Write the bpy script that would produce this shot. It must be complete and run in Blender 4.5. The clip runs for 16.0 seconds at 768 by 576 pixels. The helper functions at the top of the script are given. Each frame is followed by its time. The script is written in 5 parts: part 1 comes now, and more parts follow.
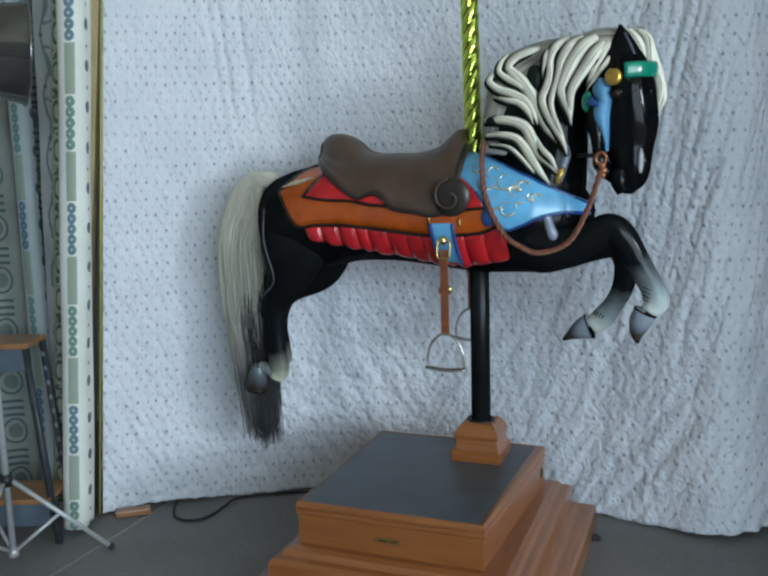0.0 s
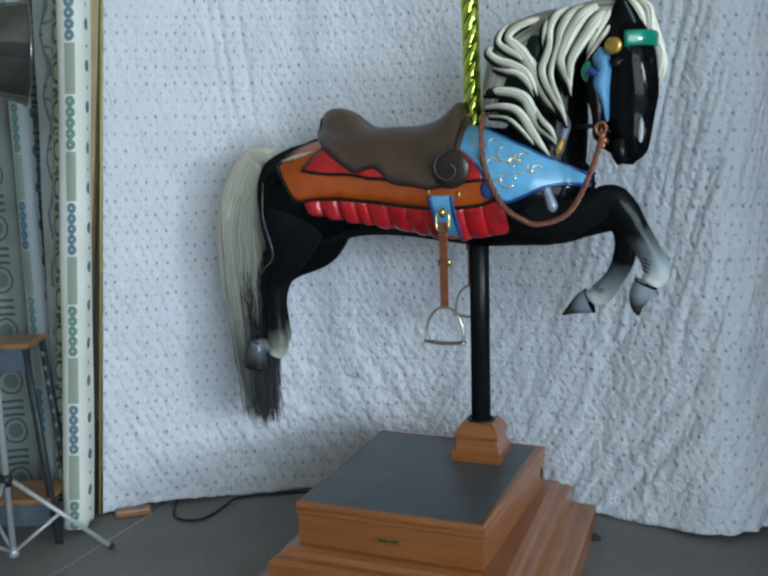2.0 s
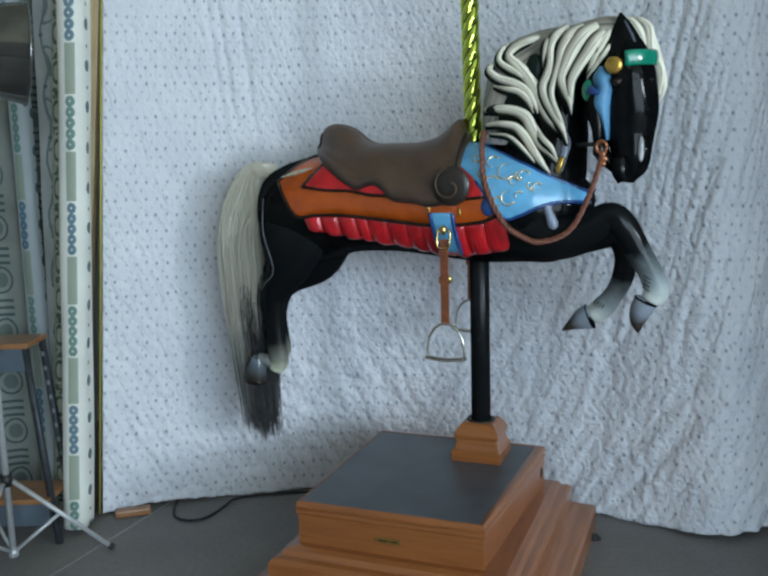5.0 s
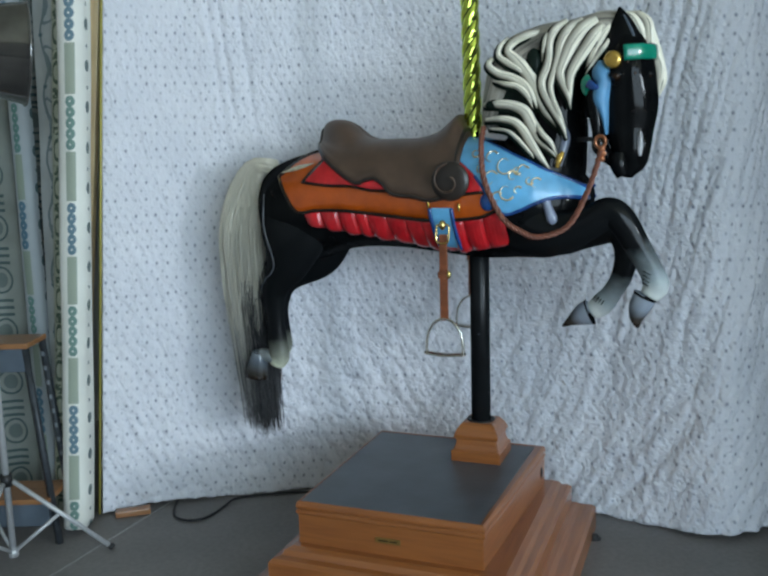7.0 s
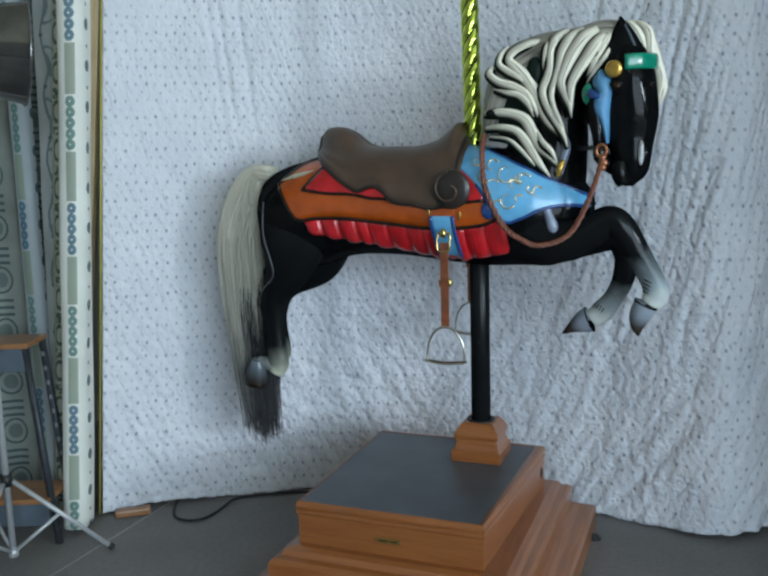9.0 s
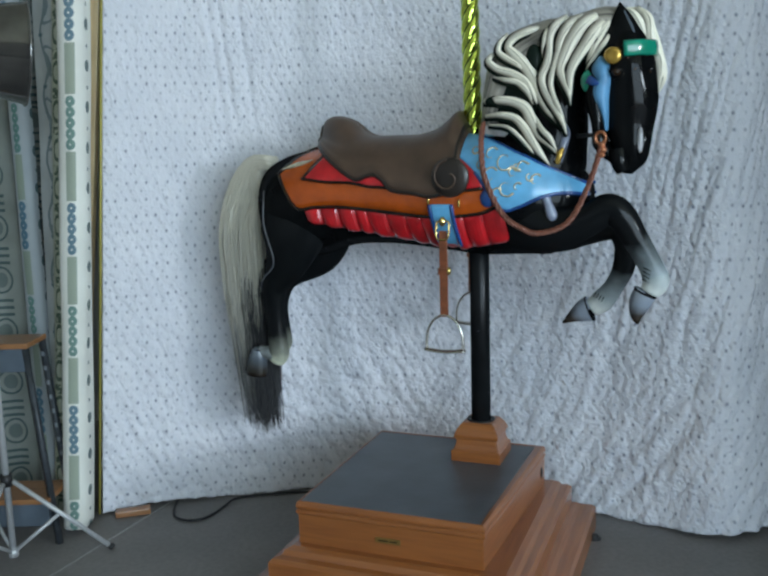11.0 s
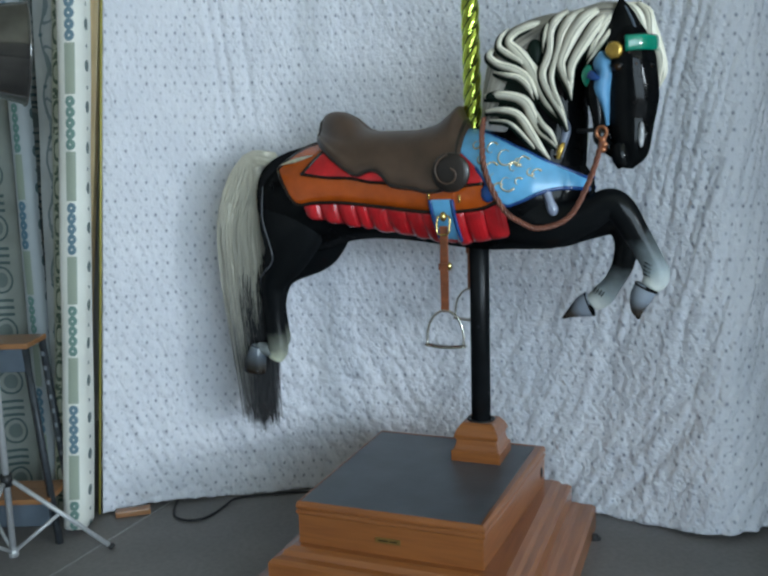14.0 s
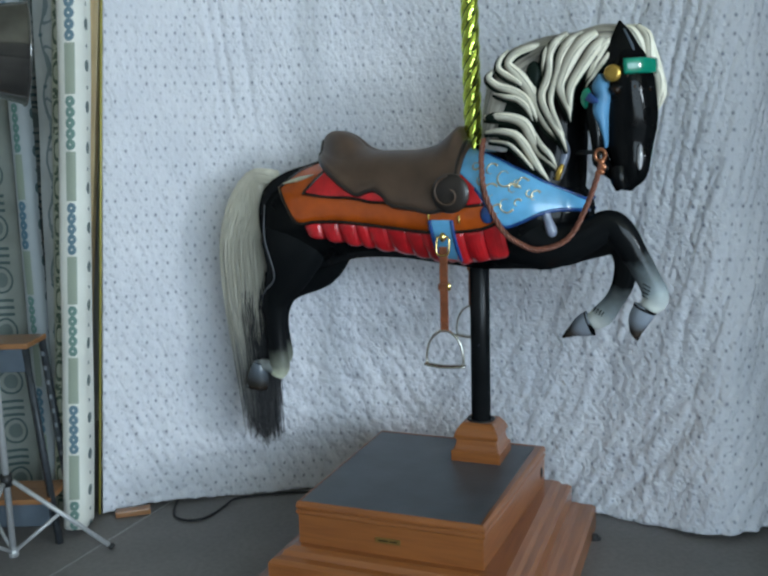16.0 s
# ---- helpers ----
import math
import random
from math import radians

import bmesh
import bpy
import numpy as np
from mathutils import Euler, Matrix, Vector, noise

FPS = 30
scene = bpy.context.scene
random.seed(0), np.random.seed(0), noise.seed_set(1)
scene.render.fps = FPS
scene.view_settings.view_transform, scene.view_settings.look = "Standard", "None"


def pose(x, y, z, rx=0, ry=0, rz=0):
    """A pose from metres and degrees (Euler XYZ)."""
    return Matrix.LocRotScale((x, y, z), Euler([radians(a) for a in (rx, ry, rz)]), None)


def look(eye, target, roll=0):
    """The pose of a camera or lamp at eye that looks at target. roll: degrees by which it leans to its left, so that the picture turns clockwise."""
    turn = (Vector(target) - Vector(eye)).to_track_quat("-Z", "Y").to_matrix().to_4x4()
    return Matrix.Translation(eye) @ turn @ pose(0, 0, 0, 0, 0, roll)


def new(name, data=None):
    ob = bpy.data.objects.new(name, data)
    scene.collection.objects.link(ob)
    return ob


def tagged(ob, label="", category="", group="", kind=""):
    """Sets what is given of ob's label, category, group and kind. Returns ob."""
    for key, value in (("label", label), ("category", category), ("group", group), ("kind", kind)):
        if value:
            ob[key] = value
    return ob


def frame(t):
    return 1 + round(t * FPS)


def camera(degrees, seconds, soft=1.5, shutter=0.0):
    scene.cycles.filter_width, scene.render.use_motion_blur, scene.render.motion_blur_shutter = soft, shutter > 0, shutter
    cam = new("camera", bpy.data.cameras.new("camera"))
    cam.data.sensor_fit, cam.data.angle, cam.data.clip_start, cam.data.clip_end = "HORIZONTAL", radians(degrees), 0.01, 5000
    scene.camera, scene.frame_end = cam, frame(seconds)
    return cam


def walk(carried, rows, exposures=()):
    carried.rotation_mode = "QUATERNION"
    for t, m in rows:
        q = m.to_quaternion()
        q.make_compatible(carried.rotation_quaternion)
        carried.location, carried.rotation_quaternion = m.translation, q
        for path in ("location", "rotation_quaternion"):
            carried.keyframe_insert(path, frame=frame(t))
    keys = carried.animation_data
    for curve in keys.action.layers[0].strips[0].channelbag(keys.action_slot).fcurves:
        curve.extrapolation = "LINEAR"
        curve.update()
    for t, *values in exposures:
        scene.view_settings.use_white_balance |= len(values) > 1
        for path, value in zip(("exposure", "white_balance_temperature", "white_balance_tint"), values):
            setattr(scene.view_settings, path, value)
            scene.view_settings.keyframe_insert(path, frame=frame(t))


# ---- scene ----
cam = camera(48.98, 16.0, soft=2.6)
CAM = look((0, 0, 1.24), (0, math.cos(0.1547), 1.24 - math.sin(0.1547)), -1.67)
walk(cam, [(0.0, CAM), (16.0, CAM)], exposures=[(0.0, 0.0, 6500, 10), (16.0, 0.0, 6500, 10)])

# ---- light: daylight through the wide door opening behind the camera ----
world = bpy.data.worlds.new("sky")
scene.world = world
world.use_nodes = True
sky = world.node_tree.nodes.new("ShaderNodeTexSky")
sky.sky_type = "NISHITA"
sky.sun_disc = False
sky.sun_elevation, sky.sun_rotation = radians(50), radians(127)
world.node_tree.links.new(sky.outputs[0], world.node_tree.nodes["Background"].inputs[0])
world.node_tree.nodes["Background"].inputs[1].default_value = 0.1
sun = new("sun", bpy.data.lights.new("sun", "SUN"))
sun.data.energy, sun.data.angle, sun.data.color = 5.0, radians(0.5), (1.0, 0.95, 0.88)
sun.matrix_world = look((4, -3, 6), (0, 0, 0))
door_light = new("door_light", bpy.data.lights.new("door_light", "AREA"))
door_light.data.shape, door_light.data.size, door_light.data.size_y = "RECTANGLE", 5.2, 3.3
door_light.data.energy, door_light.data.color = 350, (0.64, 0.84, 1.0)
door_light.matrix_world = look((3.0, -4.95, 1.85), (3.0, 2.6, 1.85))
window_light = new("window_light", bpy.data.lights.new("window_light", "AREA"))
window_light.data.shape, window_light.data.size, window_light.data.size_y = "RECTANGLE", 1.15, 1.25
window_light.data.energy, window_light.data.color = 310, (0.76, 0.89, 1.0)
window_light.matrix_world = look((7.1, -4.95, 2.2), (0.4, 2.4, 1.2))


# ---- materials ----
def nodes(name):
    m = bpy.data.materials.new(name)
    m.use_nodes = True
    t = m.node_tree
    return m, t, t.nodes["Principled BSDF"]


def add(t, kind, **sets):
    n = t.nodes.new(kind)
    for k, v in sets.items():
        n.inputs[k].default_value = v
    return n


def noise_of(t, scale, detail=3.0, coords=None):
    n = add(t, "ShaderNodeTexNoise", Scale=scale, Detail=detail)
    if coords is not None:
        t.links.new(coords, n.inputs["Vector"])
    return n.outputs["Fac"]


def ramp(t, fac, stops):
    r = t.nodes.new("ShaderNodeValToRGB")
    t.links.new(fac, r.inputs[0])
    while len(r.color_ramp.elements) < len(stops):
        r.color_ramp.elements.new(0.5)
    for e, (at, c) in zip(r.color_ramp.elements, stops):
        e.position, e.color = at, (*c, 1)
    return r.outputs[0]


def bump(t, b, fac, strength, distance=0.002):
    n = add(t, "ShaderNodeBump", Strength=strength, Distance=distance)
    t.links.new(fac, n.inputs["Height"])
    t.links.new(n.outputs[0], b.inputs["Normal"])


def scaled(c, k):
    return tuple(min(1, v * k) for v in c)


def enamel(name, c, rough=0.22, vary=0.25, coat=0.6, scale=18.0, relief=0.12, metal=0.0):
    """Brushed-on gloss paint over carved wood: soft tone changes and faint brush relief."""
    m, t, b = nodes(name)
    at = t.nodes.new("ShaderNodeTexCoord").outputs["Object"]
    t.links.new(ramp(t, noise_of(t, scale, 4, at), [(0.3, scaled(c, 1 - vary)), (0.7, scaled(c, 1 + vary))]), b.inputs["Base Color"])
    b.inputs["Roughness"].default_value, b.inputs["Coat Weight"].default_value = rough, coat
    b.inputs["Coat Roughness"].default_value, b.inputs["Metallic"].default_value = 0.12, metal
    b.inputs["Specular IOR Level"].default_value = 0.5 if max(c) > 0.02 else 0.0
    bump(t, b, noise_of(t, 90, 2, at), relief)
    return m


def lacquer(m, t, b, gloss, rough):
    """A thin hard shine over the paint, the same from every side."""
    shine = add(t, "ShaderNodeBsdfGlossy", Roughness=rough)
    both = add(t, "ShaderNodeMixShader", Fac=gloss)
    t.links.new(b.outputs[0], both.inputs[1]), t.links.new(shine.outputs[0], both.inputs[2])
    t.links.new(both.outputs[0], t.nodes["Material Output"].inputs[0])
    b.inputs["Specular IOR Level"].default_value, b.inputs["Coat Weight"].default_value = 0.0, 0.0
    b.inputs["Roughness"].default_value = 0.6


def black_lacquer(name, c, gloss=0.014, rough=0.10):
    m, t, b = nodes(name)
    at = t.nodes.new("ShaderNodeTexCoord").outputs["Object"]
    t.links.new(ramp(t, noise_of(t, 18, 4, at), [(0.3, scaled(c, 0.7)), (0.7, scaled(c, 1.3))]), b.inputs["Base Color"])
    lacquer(m, t, b, gloss, rough)
    return m


def faded(name, stops, rough=0.14, gloss=0.018):
    """Airbrushed paint whose colour changes along the limb."""
    m, t, b = nodes(name)
    uv = t.nodes.new("ShaderNodeTexCoord")
    sep = t.nodes.new("ShaderNodeSeparateXYZ")
    t.links.new(uv.outputs["UV"], sep.inputs[0])
    grain = t.nodes.new("ShaderNodeMath")
    grain.operation = "MULTIPLY_ADD"
    t.links.new(noise_of(t, 25, 3, uv.outputs["Object"]), grain.inputs[0])
    grain.inputs[1].default_value = 0.1
    t.links.new(sep.outputs[0], grain.inputs[2])
    t.links.new(ramp(t, grain.outputs[0], stops), b.inputs["Base Color"])
    lacquer(m, t, b, gloss, rough)
    return m


def wood(name, light, dark, axis, rough=0.38):
    m, t, b = nodes(name)
    at = t.nodes.new("ShaderNodeTexCoord").outputs["Object"]
    mp = t.nodes.new("ShaderNodeMapping")
    mp.inputs["Scale"].default_value = [(3, 40, 40), (40, 3, 40), (40, 40, 3)][axis]
    t.links.new(at, mp.inputs[0])
    grain = noise_of(t, 2.2, 6, mp.outputs[0])
    t.links.new(ramp(t, grain, [(0.25, dark), (0.5, light), (0.75, scaled(light, 1.15))]), b.inputs["Base Color"])
    b.inputs["Roughness"].default_value, b.inputs["Coat Weight"].default_value = rough, 0.8
    b.inputs["Coat Roughness"].default_value = 0.22
    bump(t, b, grain, 0.15, 0.001)
    return m


def plain(name, c, rough=0.6, metal=0.0, vary=0.15, scale=30.0, relief=0.1):
    m, t, b = nodes(name)
    at = t.nodes.new("ShaderNodeTexCoord").outputs["Object"]
    n = noise_of(t, scale, 5, at)
    t.links.new(ramp(t, n, [(0.3, scaled(c, 1 - vary)), (0.7, scaled(c, 1 + vary))]), b.inputs["Base Color"])
    b.inputs["Roughness"].default_value, b.inputs["Metallic"].default_value = rough, metal
    bump(t, b, noise_of(t, scale * 6, 3, at), relief)
    return m


def concrete():
    m, t, b = nodes("concrete")
    at = t.nodes.new("ShaderNodeTexCoord").outputs["Object"]
    big = ramp(t, noise_of(t, 1.6, 6, at), [(0.3, (0.156, 0.146, 0.143)), (0.7, (0.230, 0.214, 0.211))])
    fine = ramp(t, noise_of(t, 60, 5, at), [(0.35, (0.9, 0.9, 0.9)), (0.65, (1.05, 1.05, 1.05))])
    mix = t.nodes.new("ShaderNodeMix")
    mix.data_type, mix.blend_type = "RGBA", "MULTIPLY"
    mix.inputs[0].default_value = 1
    t.links.new(big, mix.inputs[6]), t.links.new(fine, mix.inputs[7])
    t.links.new(mix.outputs[2], b.inputs["Base Color"])
    b.inputs["Roughness"].default_value = 0.62
    bump(t, b, noise_of(t, 120, 4, at), 0.2)
    return m


def sprigged_cotton():
    """White quilted sheet printed with rows of small slate-blue sprigs."""
    m, t, b = nodes("sprigged_cotton")
    tc = t.nodes.new("ShaderNodeTexCoord")
    sep = t.nodes.new("ShaderNodeSeparateXYZ")
    t.links.new(tc.outputs["UV"], sep.inputs[0])

    def op(kind, a, c=0.0, d=0.0):
        n = t.nodes.new("ShaderNodeMath")
        n.operation = kind
        for k, v in enumerate((a, c, d)):
            if isinstance(v, (int, float)):
                n.inputs[k].default_value = v
            else:
                t.links.new(v, n.inputs[k])
        return n.outputs[0]

    def sprigs(px, pz, ox, oz, size, least):
        """Rows of small sprigs, each a little out of line and printed with its own strength."""
        u, w = op("MULTIPLY_ADD", sep.outputs[0], 1 / px, ox), op("MULTIPLY_ADD", sep.outputs[1], 1 / pz, oz)
        cell = t.nodes.new("ShaderNodeCombineXYZ")
        t.links.new(op("FLOOR", u), cell.inputs[0]), t.links.new(op("FLOOR", w), cell.inputs[1])
        rnd = t.nodes.new("ShaderNodeTexWhiteNoise")
        t.links.new(cell.outputs[0], rnd.inputs["Vector"])
        pick = t.nodes.new("ShaderNodeSeparateXYZ")
        t.links.new(rnd.outputs["Color"], pick.inputs[0])
        dx = op("MULTIPLY", op("ADD", op("FRACT", u), op("MULTIPLY_ADD", pick.outputs[0], -0.22, -0.39)), px)
        dz = op("MULTIPLY", op("ADD", op("FRACT", w), op("MULTIPLY_ADD", pick.outputs[1], -0.16, -0.42)), pz * 0.72)
        r = op("SQRT", op("ADD", op("MULTIPLY", dx, dx), op("MULTIPLY", dz, dz)))
        spot = op("SUBTRACT", 1.0, op("SMOOTH_MIN", op("DIVIDE", r, size), 1.0, 0.3))
        return op("MULTIPLY", spot, op("MULTIPLY_ADD", pick.outputs[2], 1 - least, least))

    ink = op("MINIMUM", op("MULTIPLY", op("ADD", sprigs(0.0358, 0.0555, 0.2, 0.35, 0.0062, 0.35), op("MULTIPLY", sprigs(0.0358, 0.0555, 0.7, 0.85, 0.0055, 0.0), 0.6)), 1.2), 0.8)
    cloth = ramp(t, noise_of(t, 3, 4, tc.outputs["UV"]), [(0.3, (0.68, 0.69, 0.745)), (0.7, (0.785, 0.785, 0.83))])
    mix = t.nodes.new("ShaderNodeMix")
    mix.data_type = "RGBA"
    t.links.new(ink, mix.inputs[0])
    t.links.new(cloth, mix.inputs[6])
    mix.inputs[7].default_value = (0.16, 0.18, 0.25, 1)
    t.links.new(mix.outputs[2], b.inputs["Base Color"])
    b.inputs["Roughness"].default_value = 0.85
    b.inputs["Sheen Weight"].default_value = 0.2
    crease = t.nodes.new("ShaderNodeMapping")
    crease.inputs["Rotation"].default_value = (0, 0, radians(-24))
    t.links.new(tc.outputs["UV"], crease.inputs[0])
    stretch = t.nodes.new("ShaderNodeMapping")
    stretch.inputs["Scale"].default_value = (36, 15, 1)
    t.links.new(crease.outputs[0], stretch.inputs[0])
    quilt = add(t, "ShaderNodeTexNoise", Scale=1.0, Detail=3.0, Distortion=0.4)
    t.links.new(stretch.outputs[0], quilt.inputs["Vector"])
    both = t.nodes.new("ShaderNodeMath")
    both.operation = "MULTIPLY_ADD"
    t.links.new(noise_of(t, 58, 2, tc.outputs["UV"]), both.inputs[0])
    both.inputs[1].default_value = 0.7
    t.links.new(quilt.outputs["Fac"], both.inputs[2])
    bump(t, b, both.outputs[0], 0.9, 0.013)
    return m


BLACK = black_lacquer("black_enamel", (0.004, 0.0045, 0.005))
ORANGE = enamel("burnt_orange_enamel", (0.43, 0.072, 0.003), 0.26, 0.2)
RED = enamel("crimson_enamel", (0.52, 0.008, 0.014), 0.30, 0.3, 0.7)
BLUE = enamel("sky_blue_enamel", (0.13, 0.42, 0.70), 0.24, 0.15, 1.0)
NAVY = enamel("dark_blue_enamel", (0.012, 0.06, 0.22), 0.25, 0.3)
DARK = enamel("dark_umber_enamel", (0.018, 0.012, 0.009), 0.35, 0.3)
SADDLE = enamel("brown_saddle_paint", (0.080, 0.048, 0.032), 0.45, 0.25, 0.06, 12)
SADDLE_DARK = enamel("dark_saddle_paint", (0.022, 0.016, 0.013), 0.35, 0.3, 0.2, 12)
GROOVE = black_lacquer("green_black_groove", (0.010, 0.017, 0.013), 0.008, 0.3)
CHEEK = enamel("dull_blue_enamel", (0.10, 0.28, 0.48), 0.5, 0.2, 0.05)
COPPER = enamel("copper_links", (0.50, 0.19, 0.09), 0.3, 0.4, 0.1, 60, 0.2, 0.6)
GREEN = enamel("emerald_enamel", (0.0, 0.24, 0.15), 0.2, 0.2)
SILVER = enamel("pale_gilt", (0.74, 0.68, 0.48), 0.25, 0.3, 0.3, 60, 0.2, 0.6)
RIDGE_GLINT = enamel("dark_grey_ridge_glint", (0.055, 0.06, 0.072), 0.35, 0.3)
LAVENDER = enamel("lavender_grey_enamel", (0.24, 0.27, 0.36), 0.3, 0.3)
POLE = enamel("greenish_brass", (0.60, 0.72, 0.12), 0.07, 0.2, 0.0, 40, 0.1, 1.0)
FLUTE_SHADE = enamel("dark_green_flute_shade", (0.035, 0.06, 0.012), 0.3, 0.3, 0.0, 40, 0.1, 0.6)
GOLD = enamel("gold_paint", (0.50, 0.31, 0.06), 0.25, 0.3, 0.4, 40, 0.2, 0.7)
BRASS = enamel("brass", (0.72, 0.54, 0.20), 0.14, 0.15, 0.0, 40, 0.1, 1.0)
STEEL = enamel("nickel", (0.62, 0.60, 0.55), 0.22, 0.2, 0.0, 40, 0.1, 1.0)
LEATHER = enamel("tan_leather", (0.20, 0.058, 0.022), 0.4, 0.3, 0.2, 50, 0.4)
ROPE = enamel("braided_leather", (0.20, 0.068, 0.040), 0.45, 0.35, 0.1, 80, 0.4)
HOOF = faded("silver_grey_hoof", [(0.0, (0.30, 0.34, 0.40)), (0.40, (0.22, 0.25, 0.30)), (0.68, (0.05, 0.042, 0.035)), (1.0, (0.03, 0.02, 0.014))], 0.12, 0.06)
HOOF_DARK = faded("dark_grey_hoof", [(0.0, (0.20, 0.23, 0.27)), (0.35, (0.10, 0.12, 0.145)), (0.7, (0.03, 0.028, 0.025)), (1.0, (0.02, 0.015, 0.01))], 0.12, 0.06)
PIPE = black_lacquer("black_pipe", (0.007, 0.008, 0.009), 0.02, 0.3)
LEG_F = faded("black_to_white_leg", [(0.0, (0.006, 0.007, 0.008)), (0.68, (0.007, 0.008, 0.009)), (0.88, (0.30, 0.35, 0.37)), (1.0, (0.66, 0.69, 0.66))])
LEG_H = faded("black_hind_leg", [(0.0, (0.006, 0.007, 0.008)), (0.76, (0.007, 0.008, 0.009)), (0.92, (0.22, 0.23, 0.19)), (1.0, (0.60, 0.62, 0.48))])
OAK_X = wood("oak_along", (0.275, 0.090, 0.022), (0.21, 0.064, 0.015), 0)
OAK_Y = wood("oak_across", (0.275, 0.090, 0.022), (0.21, 0.064, 0.015), 1)
TREAD = wood("plywood_tread", (0.32, 0.14, 0.05), (0.22, 0.09, 0.03), 0, 0.55)
PINE = wood("pine", (0.84, 0.62, 0.33), (0.72, 0.50, 0.25), 2, 0.6)
RUBBER = plain("grey_rubber_mat", (0.075, 0.088, 0.105), 0.36, 0, 0.18, 9, 0.15)
COTTON = sprigged_cotton()
FLOOR = concrete()
PLASTER = plain("wall_paint", (0.42, 0.41, 0.395), 0.8, 0, 0.08, 2)
ALU = plain("brushed_aluminium", (0.50, 0.51, 0.52), 0.4, 0.35, 0.1, 60)
LAMP = plain("dark_bronze_reflector", (0.22, 0.215, 0.21), 0.12, 0.9, 0.2, 20, 0.05)
IRON = plain("dark_steel", (0.045, 0.052, 0.06), 0.45, 0.3, 0.3)
GREY = plain("grey_paint", (0.085, 0.11, 0.14), 0.5, 0, 0.12, 12)
SLOT = plain("dull_steel", (0.20, 0.22, 0.24), 0.5, 0.2)
CABLE = plain("black_cable", (0.012, 0.012, 0.013), 0.5)


def hair(name, stops):
    m, t, b = nodes(name)
    tc = t.nodes.new("ShaderNodeTexCoord")
    sep = t.nodes.new("ShaderNodeSeparateXYZ")
    t.links.new(tc.outputs["Object"], sep.inputs[0])
    g = t.nodes.new("ShaderNodeMath")
    g.operation = "MULTIPLY_ADD"
    g.inputs[1].default_value = -1.0
    t.links.new(sep.outputs[2], g.inputs[0])
    isl = t.nodes.new("ShaderNodeNewGeometry").outputs["Random Per Island"]
    k = t.nodes.new("ShaderNodeMath")
    k.operation = "MULTIPLY"
    k.inputs[1].default_value = 0.3
    t.links.new(isl, k.inputs[0])
    t.links.new(k.outputs[0], g.inputs[2])
    t.links.new(ramp(t, g.outputs[0], stops), b.inputs["Base Color"])
    b.inputs["Roughness"].default_value = 0.45
    return m


def strands(t, tc, along_, across):
    """Fine lines that run the length of a carved lock or swept mass."""
    mp = t.nodes.new("ShaderNodeMapping")
    mp.inputs["Scale"].default_value = (along_, across, 1)
    t.links.new(tc.outputs["UV"], mp.inputs[0])
    return noise_of(t, 1.0, 4, mp.outputs[0])


def flank_shaded(name, crest, side):
    """Carved lock: the lit flank painted pale, the shaded one washed taupe, cuts dark."""
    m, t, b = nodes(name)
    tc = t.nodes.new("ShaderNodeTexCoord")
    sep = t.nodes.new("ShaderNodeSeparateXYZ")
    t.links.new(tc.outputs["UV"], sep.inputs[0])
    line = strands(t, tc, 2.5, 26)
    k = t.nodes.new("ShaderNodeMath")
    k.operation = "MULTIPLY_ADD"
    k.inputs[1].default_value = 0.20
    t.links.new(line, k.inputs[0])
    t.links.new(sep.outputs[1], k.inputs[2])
    # ramp round the lock puts light and shade into the colour
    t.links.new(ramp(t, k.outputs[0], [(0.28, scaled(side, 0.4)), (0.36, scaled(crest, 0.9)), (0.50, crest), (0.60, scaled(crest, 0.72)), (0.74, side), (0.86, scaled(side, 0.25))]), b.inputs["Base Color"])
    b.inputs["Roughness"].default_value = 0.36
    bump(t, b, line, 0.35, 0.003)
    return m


def brushed(name, dark, light):
    m, t, b = nodes(name)
    tc = t.nodes.new("ShaderNodeTexCoord")
    line = strands(t, tc, 3.0, 30)
    t.links.new(ramp(t, line, [(0.32, dark), (0.5, scaled(light, 0.7)), (0.66, light)]), b.inputs["Base Color"])
    b.inputs["Roughness"].default_value = 0.4
    bump(t, b, line, 0.5, 0.004)
    return m


TAUPE = brushed("taupe_mane_paint", (0.06, 0.055, 0.046), (0.42, 0.385, 0.32))
CREAM = flank_shaded("flank_shaded_cream", (0.93, 0.88, 0.72), (0.30, 0.272, 0.22))
HAIR_PALE = hair("pale_hair", [(0.0, (0.74, 0.69, 0.57)), (0.62, (0.60, 0.57, 0.48)), (0.92, (0.22, 0.22, 0.22)), (1.0, (0.10, 0.10, 0.105))])
HAIR_DARK = hair("dark_hair", [(0.0, (0.014, 0.014, 0.015)), (0.75, (0.022, 0.022, 0.024)), (1.0, (0.075, 0.075, 0.08))])


